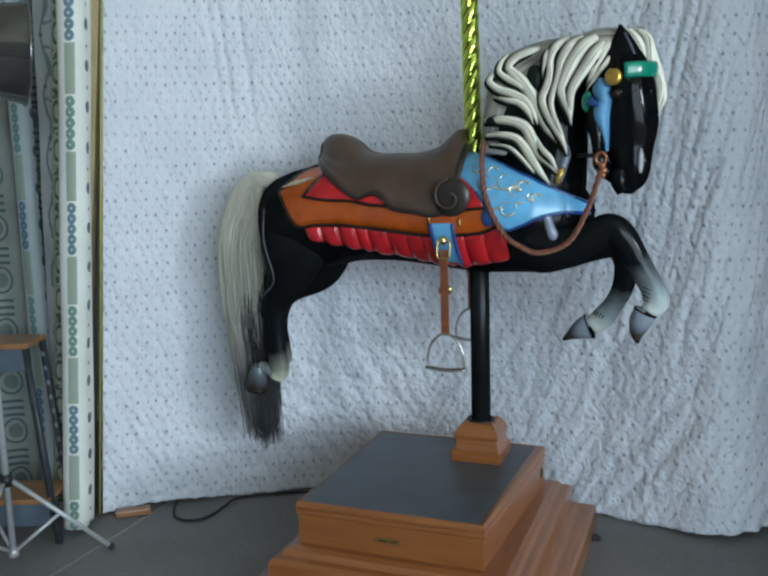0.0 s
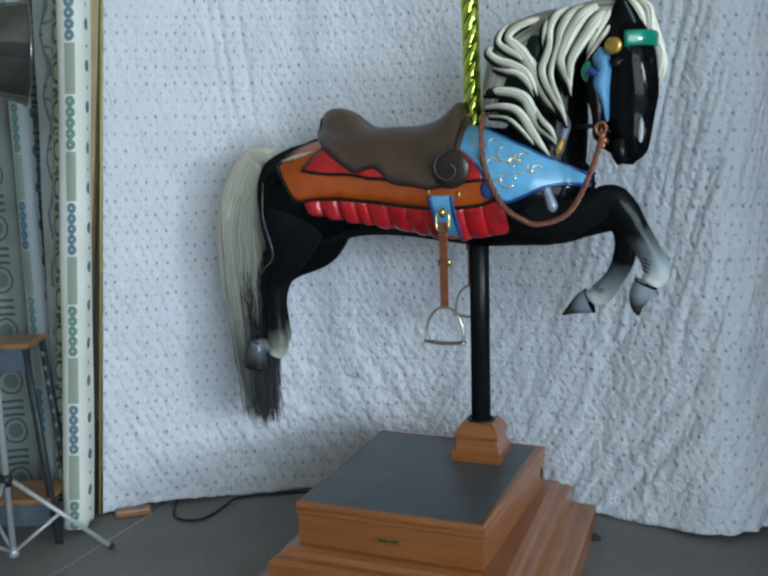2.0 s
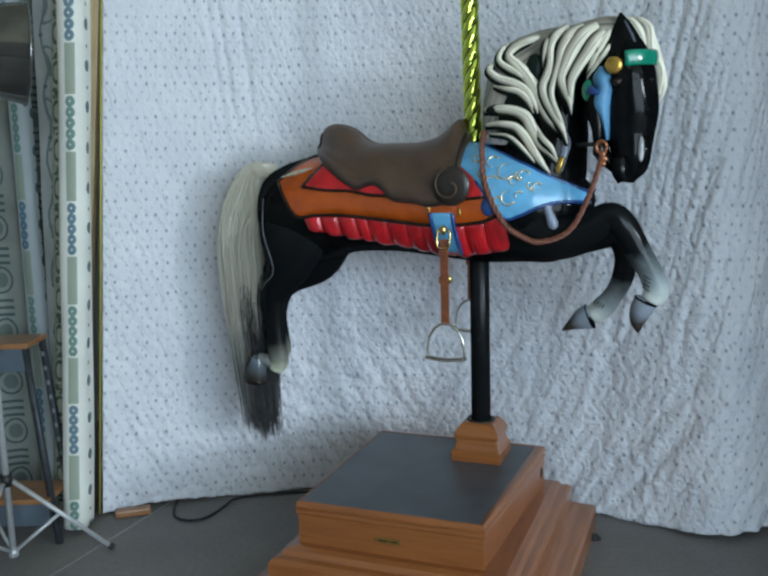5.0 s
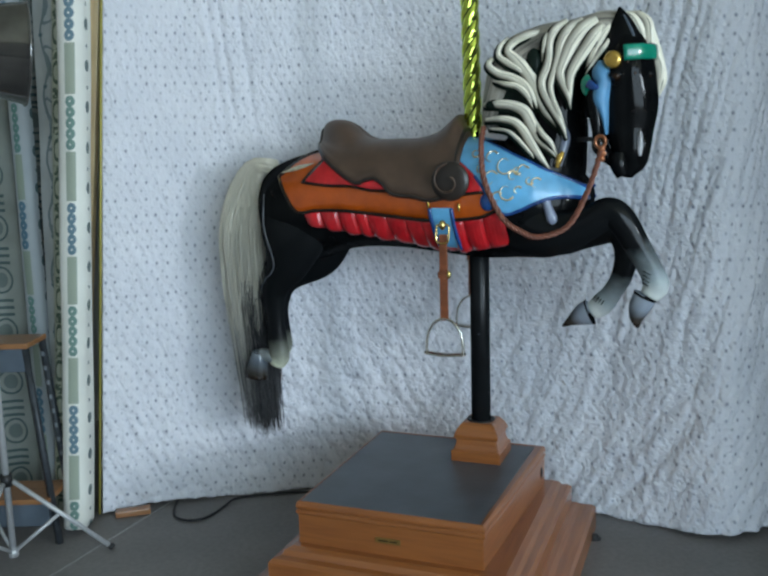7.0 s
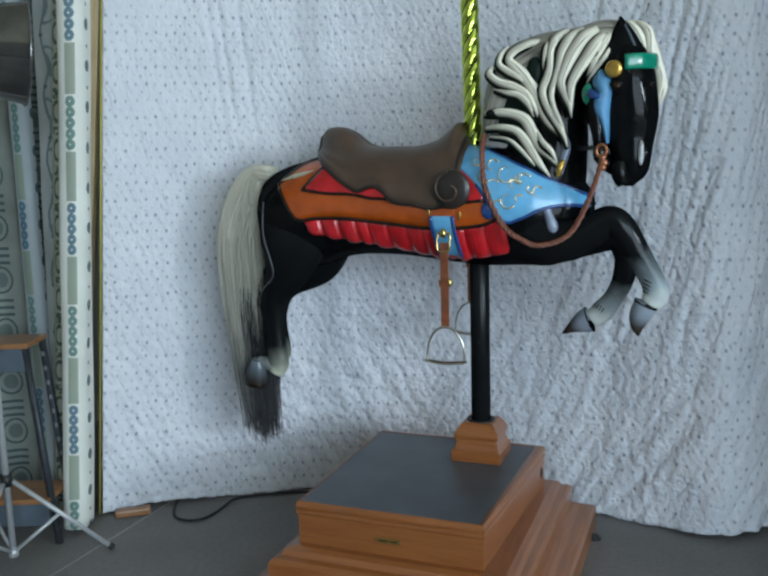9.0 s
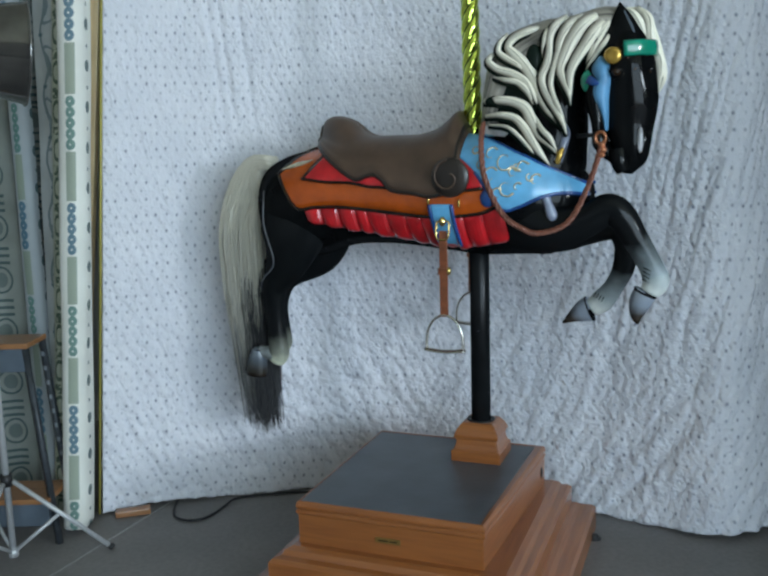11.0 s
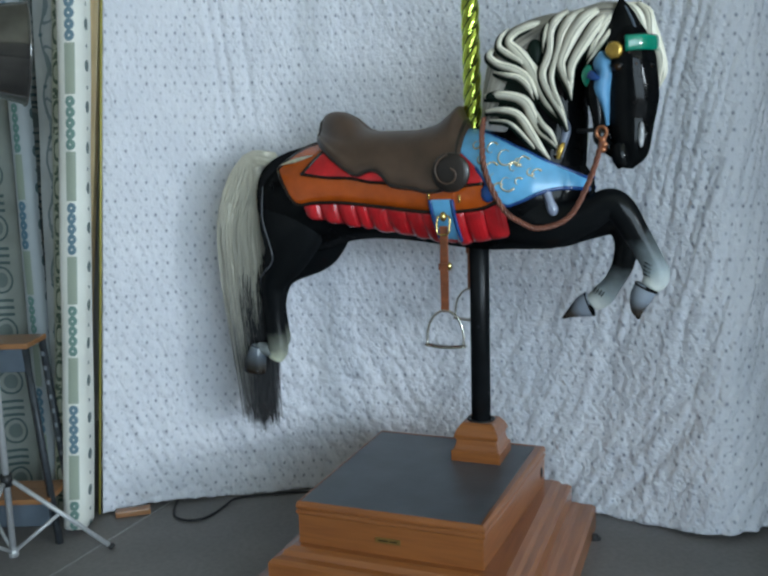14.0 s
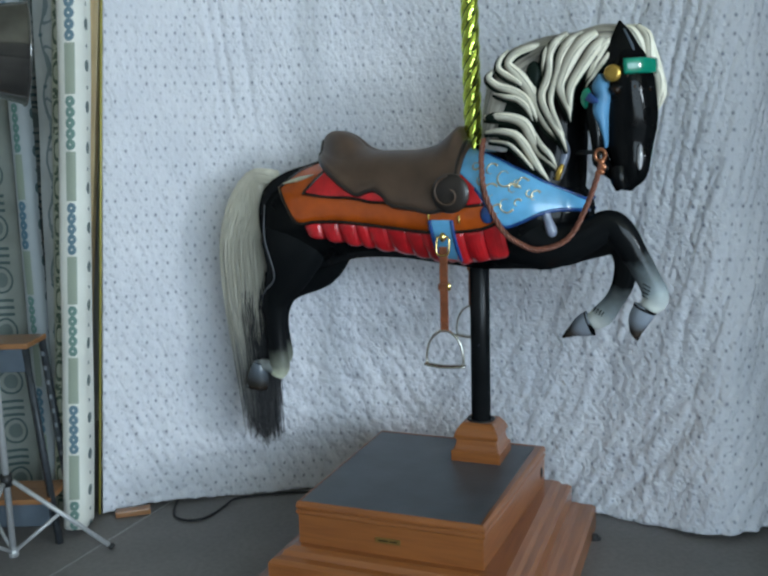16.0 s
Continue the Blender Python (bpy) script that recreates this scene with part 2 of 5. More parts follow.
def printed(name, ground, start=0.096):
    """Cotton printed with columns of beads, blocks and dots in green and blue."""
    m, t, b = nodes(name)
    tc = t.nodes.new("ShaderNodeTexCoord")
    sep = t.nodes.new("ShaderNodeSeparateXYZ")
    t.links.new(tc.outputs["UV"], sep.inputs[0])

    def op(kind, a, c=0.0, d=0.0):
        n = t.nodes.new("ShaderNodeMath")
        n.operation = kind
        for k, v in enumerate((a, c, d)):
            if isinstance(v, (int, float)):
                n.inputs[k].default_value = v
            else:
                t.links.new(v, n.inputs[k])
        return n.outputs[0]

    def between(v, lo, hi):
        return op("MULTIPLY", op("GREATER_THAN", v, lo), op("LESS_THAN", v, hi))

    def disc(x, y):
        return op("SQRT", op("ADD", op("MULTIPLY", x, x), op("MULTIPLY", y, y)))

    x = op("FLOORED_MODULO", op("ADD", sep.outputs[0], -start), 0.20)
    z = op("MULTIPLY_ADD", sep.outputs[1], 0.9, 0.04)
    col = between(x, 0.018, 0.052)
    block = op("FLOORED_MODULO", z, 0.30)
    dx = op("ADD", x, -0.035)
    bead = between(disc(dx, op("ADD", op("FLOORED_MODULO", z, 0.03), -0.015)), 0.003, 0.0155)
    in_beads = between(block, 0.0, 0.15)
    beads = op("MULTIPLY", op("MULTIPLY", col, bead), in_beads)
    sage = op("MULTIPLY", col, between(block, 0.155, 0.295))
    half = op("LESS_THAN", disc(op("ADD", x, -0.107), op("ADD", op("FLOORED_MODULO", z, 0.115), -0.055)), 0.017)
    bars = op("MULTIPLY", between(x, 0.100, 0.112), between(op("FLOORED_MODULO", z, 0.115), 0.105, 0.115))
    hue = op("GREATER_THAN", op("FLOORED_MODULO", z, 0.60), 0.30)

    def over(base, fac, c):
        n = t.nodes.new("ShaderNodeMix")
        n.data_type = "RGBA"
        t.links.new(fac, n.inputs[0])
        for sock, v in ((n.inputs[6], base), (n.inputs[7], c)):
            if isinstance(v, tuple):
                sock.default_value = (*v, 1)
            else:
                t.links.new(v, sock)
        return n.outputs[2]

    cloth = ramp(t, noise_of(t, 5, 4, tc.outputs["UV"]), [(0.3, scaled(ground, 0.85)), (0.7, ground)])
    ink = over((0.07, 0.20, 0.17), hue, (0.03, 0.13, 0.20))
    c = over(cloth, op("MULTIPLY", sage, 0.8), (0.24, 0.30, 0.22))
    c = over(c, op("MULTIPLY", beads, 0.85), ink)
    c = over(c, op("MULTIPLY", op("MAXIMUM", half, bars), 0.88), (0.035, 0.085, 0.085))
    t.links.new(c, b.inputs["Base Color"])
    b.inputs["Roughness"].default_value = 0.85
    bump(t, b, noise_of(t, 70, 3, tc.outputs["UV"]), 0.35, 0.003)
    return m


PRINT = printed("printed_cotton", (0.84, 0.84, 0.77))
PRINT_MID = printed("greyish_printed_cotton", (0.42, 0.46, 0.48), 0.035)


def motif_cotton(name, ground, ink, kind):
    """Cotton printed with one column of large motifs: ovals with blocks, wavy scrolls or rings with bars."""
    m, t, b = nodes(name)
    tc = t.nodes.new("ShaderNodeTexCoord")
    sep = t.nodes.new("ShaderNodeSeparateXYZ")
    t.links.new(tc.outputs["UV"], sep.inputs[0])

    def op(fn, a, c=0.0, d=0.0):
        n = t.nodes.new("ShaderNodeMath")
        n.operation = fn
        for k, v in enumerate((a, c, d)):
            if isinstance(v, (int, float)):
                n.inputs[k].default_value = v
            else:
                t.links.new(v, n.inputs[k])
        return n.outputs[0]

    def between(v, lo, hi):
        return op("MULTIPLY", op("GREATER_THAN", v, lo), op("LESS_THAN", v, hi))

    def oval(x, y, rx, ry):
        x, y = op("DIVIDE", x, rx), op("DIVIDE", y, ry)
        return op("SQRT", op("ADD", op("MULTIPLY", x, x), op("MULTIPLY", y, y)))

    s, z = sep.outputs[0], sep.outputs[1]
    if kind == "chain":
        x = op("ADD", s, -0.058)
        zm = op("FLOORED_MODULO", z, 0.125)
        mark = op("MAXIMUM", between(oval(x, op("ADD", zm, -0.042), 0.017, 0.034), 0.72, 1.12), op("MULTIPLY", between(x, -0.018, 0.020), op("MULTIPLY", between(zm, 0.084, 0.118), op("GREATER_THAN", noise_of(t, 55, 2, tc.outputs["UV"]), 0.47))))
    elif kind == "scroll":
        x = op("ADD", op("ADD", s, -0.055), op("MULTIPLY", op("SINE", op("MULTIPLY", z, 31)), 0.016))
        zm = op("FLOORED_MODULO", z, 0.17)
        wave = between(op("ADD", x, op("MULTIPLY", noise_of(t, 22, 2, tc.outputs["UV"]), 0.02)), 0.002, 0.016)
        loop = between(oval(op("ADD", x, -0.016), op("ADD", zm, -0.06), 0.024, 0.05), 0.84, 1.06)
        mark = op("MAXIMUM", op("MAXIMUM", op("MULTIPLY", wave, 0.75), op("MULTIPLY", loop, 0.7)), op("MULTIPLY", between(x, -0.012, 0.012), between(zm, 0.142, 0.152)))
    else:
        x = op("ADD", op("FLOORED_MODULO", op("ADD", s, -0.02), 0.16), -0.075)
        zm = op("FLOORED_MODULO", op("ADD", z, -0.02), 0.19)
        r = oval(x, op("ADD", zm, -0.055), 0.046, 0.050)
        mark = op("MAXIMUM", op("MAXIMUM", between(r, 0.84, 1.0), op("MULTIPLY", op("LESS_THAN", r, 0.56), 0.62)), op("MULTIPLY", between(x, -0.045, 0.040), between(op("FLOORED_MODULO", op("ADD", zm, -0.112), 0.026), 0.0, op("MULTIPLY", op("GREATER_THAN", zm, 0.112), 0.011))))
    tone = ramp(t, noise_of(t, 6, 4, tc.outputs["UV"]), [(0.3, scaled(ground, 0.75)), (0.7, scaled(ground, 1.1))])
    c = t.nodes.new("ShaderNodeMix")
    c.data_type = "RGBA"
    t.links.new(op("MULTIPLY", mark, 0.85), c.inputs[0])
    t.links.new(tone, c.inputs[6])
    c.inputs[7].default_value = (*ink, 1)
    t.links.new(c.outputs[2], b.inputs["Base Color"])
    b.inputs["Roughness"].default_value = 0.85
    bump(t, b, noise_of(t, 70, 3, tc.outputs["UV"]), 0.35, 0.003)
    return m


# ring print's ground is darkened: the shade round the stool is in it
RINGS = motif_cotton("ring_printed_cotton", (0.26, 0.28, 0.255), (0.03, 0.07, 0.075), "rings")
BLOTS = motif_cotton("scroll_printed_cotton", (0.44, 0.46, 0.45), (0.03, 0.09, 0.11), "scroll")
CHAIN = motif_cotton("oval_printed_cotton", (0.42, 0.44, 0.34), (0.02, 0.06, 0.035), "chain")


# ---- mesh tools ----
def part(name, bm, material, parent=None, label="", smooth=True):
    """Links a bmesh as one mesh object under a thing or part."""
    bmesh.ops.recalc_face_normals(bm, faces=bm.faces)
    me = bpy.data.meshes.new(name)
    bm.to_mesh(me)
    bm.free()
    me.materials.append(material)
    if smooth:
        me.polygons.foreach_set("use_smooth", [True] * len(me.polygons))
    ob = new(name, me)
    ob.parent = parent
    return tagged(ob, label=label)


def thing(name, m, label, category, group="", kind=""):
    ob = new(name)
    ob.matrix_world = m
    return tagged(ob, label, category, group, kind)


def spline(rows, n):
    """n+1 rows on the smooth curve through rows."""
    p = np.array(rows, float)
    p = np.vstack([2 * p[0] - p[1], p, 2 * p[-1] - p[-2]])
    out = []
    for s in np.linspace(0, len(rows) - 1, n + 1):
        i = min(int(s), len(rows) - 2)
        u = s - i
        a, b, c, d = p[i:i + 4]
        out.append(0.5 * (2 * b + (c - a) * u + (2 * a - 5 * b + 4 * c - d) * u * u + (3 * b - a - 3 * c + d) * u ** 3))
    return np.array(out)


def along(xs, ys, x):
    """Smooth value at x of a curve through (xs, ys)."""
    i = int(np.clip(np.searchsorted(xs, x) - 1, 0, len(xs) - 2))
    u = np.clip((x - xs[i]) / (xs[i + 1] - xs[i]), 0, 1)
    m0 = (ys[i + 1] - ys[max(i - 1, 0)]) / (xs[i + 1] - xs[max(i - 1, 0)])
    j = min(i + 2, len(xs) - 1)
    m1 = (ys[j] - ys[i]) / (xs[j] - xs[i])
    h = xs[i + 1] - xs[i]
    return ((2 * u ** 3 - 3 * u * u + 1) * ys[i] + (u ** 3 - 2 * u * u + u) * h * m0 + (-2 * u ** 3 + 3 * u * u) * ys[i + 1] + (u ** 3 - u * u) * h * m1)


def skin(bm, rings, caps=True, closed=True):
    """Joins rings of points with faces; u runs along the rings in the UV map."""
    uv = bm.loops.layers.uv.verify()
    vs = [[bm.verts.new(p) for p in r] for r in rings]
    n = len(vs[0])
    for i in range(len(vs) - 1):
        for j in range(n if closed else n - 1):
            k = (j + 1) % n
            f = bm.faces.new((vs[i][j], vs[i][k], vs[i + 1][k], vs[i + 1][j]))
            for loop, (a, b) in zip(f.loops, ((i, j), (i, j + 1), (i + 1, j + 1), (i + 1, j))):
                loop[uv].uv = (a / (len(vs) - 1), b / n)
    if caps:
        for r, w in ((vs[0], 0.0), (vs[-1], 1.0)):
            f = bm.faces.new(r)
            for loop in f.loops:
                loop[uv].uv = (w, 0)
    return vs


def sweep(bm, rows, ref=(0, 1, 0), seg=14, n=28, smooth=True):
    """A limb along rows (x, y, z, half size along ref, half size across it)."""
    p = spline(rows, n) if smooth else np.array(rows, float)
    ref = Vector(ref)
    rings = []
    for i, r in enumerate(p):
        t = Vector(p[min(i + 1, len(p) - 1)][:3] - p[max(i - 1, 0)][:3]).normalized()
        a = (ref - t * ref.dot(t)).normalized()
        b = t.cross(a)
        c = Vector(r[:3])
        ra, rb = max(r[3], 5e-4), max(r[4], 5e-4)
        rings.append([c + a * ra * math.cos(2 * math.pi * k / seg) + b * rb * math.sin(2 * math.pi * k / seg) for k in range(seg)])
    skin(bm, rings)
    return bm


def limb(*rows, ref=(0, 1, 0), seg=14, n=28):
    return sweep(bmesh.new(), rows, ref, seg, n)


def rod(a, b, r, r2=None, seg=12, bm=None):
    bm = bm or bmesh.new()
    d = Vector(b) - Vector(a)
    ref = (1, 0, 0) if abs(d.normalized().x) < 0.7 else (0, 1, 0)
    sweep(bm, [(*a, r, r), (*b, r2 or r, r2 or r)], ref, seg, smooth=False)
    return bm


def tube(points, r, seg=8, n=40, ref=(0, 0, 1), bm=None):
    bm = bm or bmesh.new()
    sweep(bm, [(*p, r, r) for p in points], ref, seg, n)
    return bm


def box(x0, x1, y0, y1, z0, z1, bev=0.004):
    bm = bmesh.new()
    bmesh.ops.create_cube(bm, size=1)
    for v in bm.verts:
        v.co = ((x0 + x1) / 2 + v.co.x * (x1 - x0), (y0 + y1) / 2 + v.co.y * (y1 - y0), (z0 + z1) / 2 + v.co.z * (z1 - z0))
    if bev:
        bmesh.ops.bevel(bm, geom=bm.edges[:], offset=bev, segments=2, affect="EDGES", profile=0.6)
    return bm


def ball(c, r, seg=14):
    bm = bmesh.new()
    bmesh.ops.create_uvsphere(bm, u_segments=seg, v_segments=seg // 2 + 2, radius=1)
    for v in bm.verts:
        v.co = Vector(c) + Vector((v.co.x * r[0], v.co.y * r[1], v.co.z * r[2]))
    return bm


def lathe(profile, seg=32):
    """Turned form round z from (radius, z) rows."""
    bm = bmesh.new()
    rings = [[(r * math.cos(2 * math.pi * k / seg), r * math.sin(2 * math.pi * k / seg), z) for k in range(seg)] for r, z in profile]
    skin(bm, rings, caps=False)
    return bm


def moulding(hx, hy, profile):
    """A square-cornered moulded ring: profile rows are (outset, height)."""
    bm = bmesh.new()
    rings = [[(-hx - o, -hy - o, z), (hx + o, -hy - o, z), (hx + o, hy + o, z), (-hx - o, hy + o, z)] for o, z in profile]
    skin(bm, rings)
    return bm


def spiral_pole():
    """Twisted sleeve: four rounded flutes winding up the pole, leaning a hair backwards."""
    bm = bmesh.new()
    rings = []
    for i in range(420):
        z = -0.03 + 0.80 * i / 419
        c = -0.0135 - 0.018 * z
        ring = []
        for k in range(28):
            q = 2 * math.pi * k / 28
            r = 0.0222 + 0.0046 * abs(math.cos(2 * (q - z * 33))) ** 1.0
            ring.append((c + r * math.cos(q), r * math.sin(q), z))
        rings.append(ring)
    skin(bm, rings)
    return bm


# ---- setting ----
def setting(name, bm, mat, label, category, smooth=False):
    return tagged(part(name, bm, mat, None, "", smooth), label, category, "", "structure")


setting("floor", box(-3.2, 8.4, -5.0, 4.0, -0.12, 0, 0), FLOOR, "smooth grey concrete workshop floor with faint stains", "floor")
setting("ground", box(-60, 60, -80, -5.0, -0.2, -0.02, 0), plain("pale_driveway", (0.45, 0.43, 0.36), 0.8, 0, 0.15, 3), "pale sunlit concrete driveway outside the workshop", "ground")
setting("wall_back", box(-3.2, 8.4, 4.0, 4.15, -0.12, 3.8, 0), PLASTER, "plain painted workshop wall behind the hung sheets", "wall")
setting("wall_left", box(-3.35, -3.2, -5.0, 4.15, -0.12, 3.8, 0), PLASTER, "plain painted workshop side wall", "wall")
setting("wall_right", box(8.4, 8.55, -5.0, 4.15, -0.12, 3.8, 0), PLASTER, "plain painted workshop side wall", "wall")
# unseen ceiling, tinted cream so its bounce warms the top of the sheet
setting("ceiling", box(-3.35, 8.55, -5.15, 4.15, 3.8, 3.95, 0), plain("warm_bounce_cream", (0.70, 0.67, 0.51), 0.8, 0, 0.06, 2), "unseen ceiling painted cream to warm the light on the sheet", "ceiling")
# added out of view to keep light off the sheet's right end
setting("shade_wall", box(1.42, 1.55, 1.6, 4.0, 0.0, 3.8, 0), PLASTER, "unseen added wall that shades the right of the hung sheet", "wall")
for x0, y0, x1, y1 in ((-0.87, 2.83, -1.25, 1.95), (-0.87, 2.83, -0.55, 3.57)):
    d = Vector((x1 - x0, y1 - y0, 0))
    j = setting("floor_joint", box(0, d.length, -0.003, 0.003, -0.002, 0.0012, 0), plain("pale_filler", (0.30, 0.30, 0.29), 0.8), "thin pale filled joint in the concrete floor", "joint")
    j.matrix_world = pose(x0, y0, 0, 0, 0, math.degrees(math.atan2(d.y, d.x)))
front = box(-3.35, 0.3, -5.15, -5.0, -0.12, 3.8, 0)
for b in ((7.7, 8.55, -5.15, -5.0, -0.12, 3.8), (0.3, 5.7, -5.15, -5.0, 3.6, 3.8), (5.7, 6.5, -5.15, -5.0, -0.12, 3.8), (6.5, 7.7, -5.15, -5.0, -0.12, 1.55), (6.5, 7.7, -5.15, -5.0, 2.85, 3.8)):
    extra = box(*b, 0)
    me = bpy.data.meshes.new("tmp")
    extra.to_mesh(me)
    front.from_mesh(me)
    bpy.data.meshes.remove(me)
setting("wall_front", front, PLASTER, "painted workshop wall round a wide open door and a window", "wall")


def drape(name, plan, z0, z1, lean, fold, mat, label, nx=260, nz=120, parent=None):
    """A hung cloth along a curved plan, with folds and wrinkles in its thickness."""
    p = spline(plan, nx)
    seglen = np.r_[0, np.cumsum(np.hypot(*np.diff(p, axis=0).T))]
    bm = bmesh.new()
    uv = bm.loops.layers.uv.verify()
    grid, where = [], []
    for i in range(nx + 1):
        a, b = p[max(i - 1, 0)], p[min(i + 1, nx)]
        t = (b - a) / np.hypot(*(b - a))
        col = []
        for j in range(nz + 1):
            v = j / nz
            s = seglen[i]
            zb = z0(s) if callable(z0) else z0
            z = zb + (z1 - zb) * v
            d = fold(s, z)
            lx, ly = lean(s, z)
            col.append(bm.verts.new((p[i][0] + t[1] * d + lx, p[i][1] - t[0] * d + ly, z)))
            where.append((s, z))
        grid.append(col)
    for i in range(nx):
        for j in range(nz):
            f = bm.faces.new((grid[i][j], grid[i + 1][j], grid[i + 1][j + 1], grid[i][j + 1]))
            for loop, (a, b) in zip(f.loops, ((i, j), (i + 1, j), (i + 1, j + 1), (i, j + 1))):
                loop[uv].uv = where[a * (nz + 1) + b]
    ob = part(name, bm, mat, parent)
    sol = ob.modifiers.new("thick", "SOLIDIFY")
    sol.thickness = 0.004
    return tagged(ob, label, "curtain")


def wrinkle(s, z):
    """Soft wrinkles all over, gathered slanting folds towards the far right end."""
    g = min(1.0, max(0.0, (s - 1.35) / 0.6))
    low = min(1.0, max(0.0, (1.0 - z) / 0.7))
    q = s - 0.22 * z
    e = s + (0.55 if s < 1.2 else -0.55) * z
    d = 0.010 * (0.25 + low) * noise.noise((e * 17, (s * 0.55 - z) * 6, 2.9)) + 0.006 * noise.noise((e * 52, (s * 0.55 - z) * 24, 6.3)) * (0.5 + 1.5 * low) * (1 - 0.5 * min(1.0, max(0.0, (s - 1.45) / 0.5)))
    d -= 0.011 * sum(math.exp(-((s + 0.16 * z - c) / 0.010) ** 2) for c in (0.66, 0.70, 0.775)) * min(1, max(0, (z - 1.2) / 0.3))
    for z0, k in ((0.65, 0.42), (0.50, 0.33), (0.40, -0.12)):
        d -= 0.007 * math.exp(-((z - z0 + k * (s - 0.71)) / 0.010) ** 2) * math.exp(-((s - 0.87) / 0.16) ** 4)
    d += 0.010 * noise.noise((s * 2.2, z * 1.3, 0.3)) + 0.004 * noise.noise((q * 9, z * 3.5, 1.7))
    d += (0.0025 + 0.0035 * low) * noise.noise((q * 24, z * 17 + s * 7, 4.1)) * (1 - 0.5 * g)
    d += g * (0.4 + 0.6 * min(1, max(0, (z - 0.1) / 0.9))) * (0.014 * noise.noise((q * 11, z * 1.2, 7.7)) + 0.009 * noise.noise((q * 30, z * 2.6, 2.2)) + 0.006 * noise.noise((q * 55, z * 6.0, 5.2)))
    return d


drape("sprigged_sheet", [(-1.03, 2.86), (-0.72, 2.965), (-0.36, 3.02), (0.0, 3.01), (0.36, 2.93), (0.69, 2.76), (0.885, 2.62), (1.02, 2.53), (1.12, 2.535), (1.25, 2.61), (1.38, 2.69)],
      lambda s: 0.012 + 0.008 * math.sin(s * 9), 2.35, lambda s, z: (0.073 * z * max(0, 1 - s / 1.3), 0.02 * z), wrinkle, COTTON,
      "white quilted cotton sheet with small slate-blue sprigs, hung as a backdrop", 440, 300)


# ---- display stand ----
def display_stand():
    a = 0.3775
    cx = -0.2468 + 0.2576 * math.cos(a) + 0.305 * math.sin(a)
    cy = 2.191 - 0.2576 * math.sin(a) + 0.305 * math.cos(a)
    st = thing("display_stand", pose(cx, cy, 0, 0, 0, -math.degrees(a)), "stepped oak display stand with a slate-grey rubber top", "stand")
    hx, hy, z = 0.2576, 0.305, 0.3166
    mat = box(-hx, hx, -hy, hy, z - 0.02, z, 0.002)
    for v in mat.verts:
        if v.co.x > 0:
            v.co.x += 0.018 if v.co.y > 0 else -0.008
    part("mat", mat, RUBBER, st, "slate-grey rubber top mat", False)

    def tier(name, prof, run, wide=0.009, deep=0.0, skew=0.0):
        """Four mitred lengths of moulding round the stand."""
        for k in range(4):
            bm = bmesh.new()
            sx, sy = [(-1, -1), (1, -1), (1, 1), (-1, 1)][k], [(1, -1), (1, 1), (-1, 1), (-1, -1)][k]
            rings = [[(c[0] * (hx + o) + run + ((wide if o > 0 else min(wide, 0.0) * 2.7) if c[0] > 0 else 0) + ((skew if o > 0 else min(skew, 0.018)) if c[0] > 0 and c[1] > 0 else 0), c[1] * (hy + o) + (deep if c[1] > 0 and o > 0 else 0), zz) for o, zz in prof] for c in (sx, sy)]
            skin(bm, rings)
            part(name, bm, OAK_X if k % 2 == 0 else OAK_Y, st, "", False)

    tier("top_rail", [(0.0, z + 0.001), (0.003, z + 0.001), (0.007, z - 0.003), (0.009, z - 0.010), (0.009, z - 0.017), (0.005, z - 0.021), (0.009, z - 0.025), (0.010, z - 0.031), (0.006, z - 0.036), (0.0, z - 0.036)], 0, -0.003, 0.006, 0.033)
    tier("side_panel", [(0.0, z - 0.036), (0.004, z - 0.036), (0.004, 0.17), (0.0, 0.17)], 0, -0.003, 0.004, 0.036)
    tier("step_moulding", [(-0.02, 0.197), (0.026, 0.197), (0.042, 0.190), (0.050, 0.176), (0.068, 0.172), (0.077, 0.162), (0.077, 0.095), (-0.02, 0.095)], 0.012, 0.022, 0.01)
    tier("plinth_moulding", [(0.05, 0.110), (0.084, 0.110), (0.104, 0.104), (0.116, 0.092), (0.135, 0.088), (0.15, 0.08), (0.158, 0.07), (0.158, 0.0), (0.05, 0.0)], 0.012, 0.010)
    plate = part("name_plate", box(-0.035, 0.035, -hy - 0.0075, -hy - 0.004, 0.232, 0.246, 0.001), plain("tarnished_brass", (0.20, 0.12, 0.03), 0.5, 0.3), st, "small tarnished brass plate", False)
    for x0, x1 in ((-0.026, 0.0), (0.006, 0.026)):
        part("mark", box(x0, x1, -hy - 0.0085, -hy - 0.0075, 0.2375, 0.2405, 0), DARK, plate, "", False)
    part("finger_hole", ball((hx + 0.0345, hy - 0.030, 0.243), (0.003, 0.014, 0.019), 14), DARK, st, "dark finger hole")
    # pole socket near the far corner
    inv = st.matrix_world.inverted()
    c = inv @ Vector((0.288, 2.508, 0))
    prof = [(0.0, z), (0.0, z + 0.03), (-0.007, z + 0.036), (-0.012, z + 0.05), (-0.014, z + 0.066), (-0.008, z + 0.072), (-0.008, z + 0.08), (-0.016, z + 0.098), (-0.027, z + 0.112), (-0.033, z + 0.115)]
    bm = bmesh.new()
    h = 0.076
    rings = [[(c.x + sx * (h + o), c.y + sy * (h + o), zz) for sx, sy in ((-1, -1), (1, -1), (1, 1), (-1, 1))] for o, zz in prof]
    skin(bm, rings)
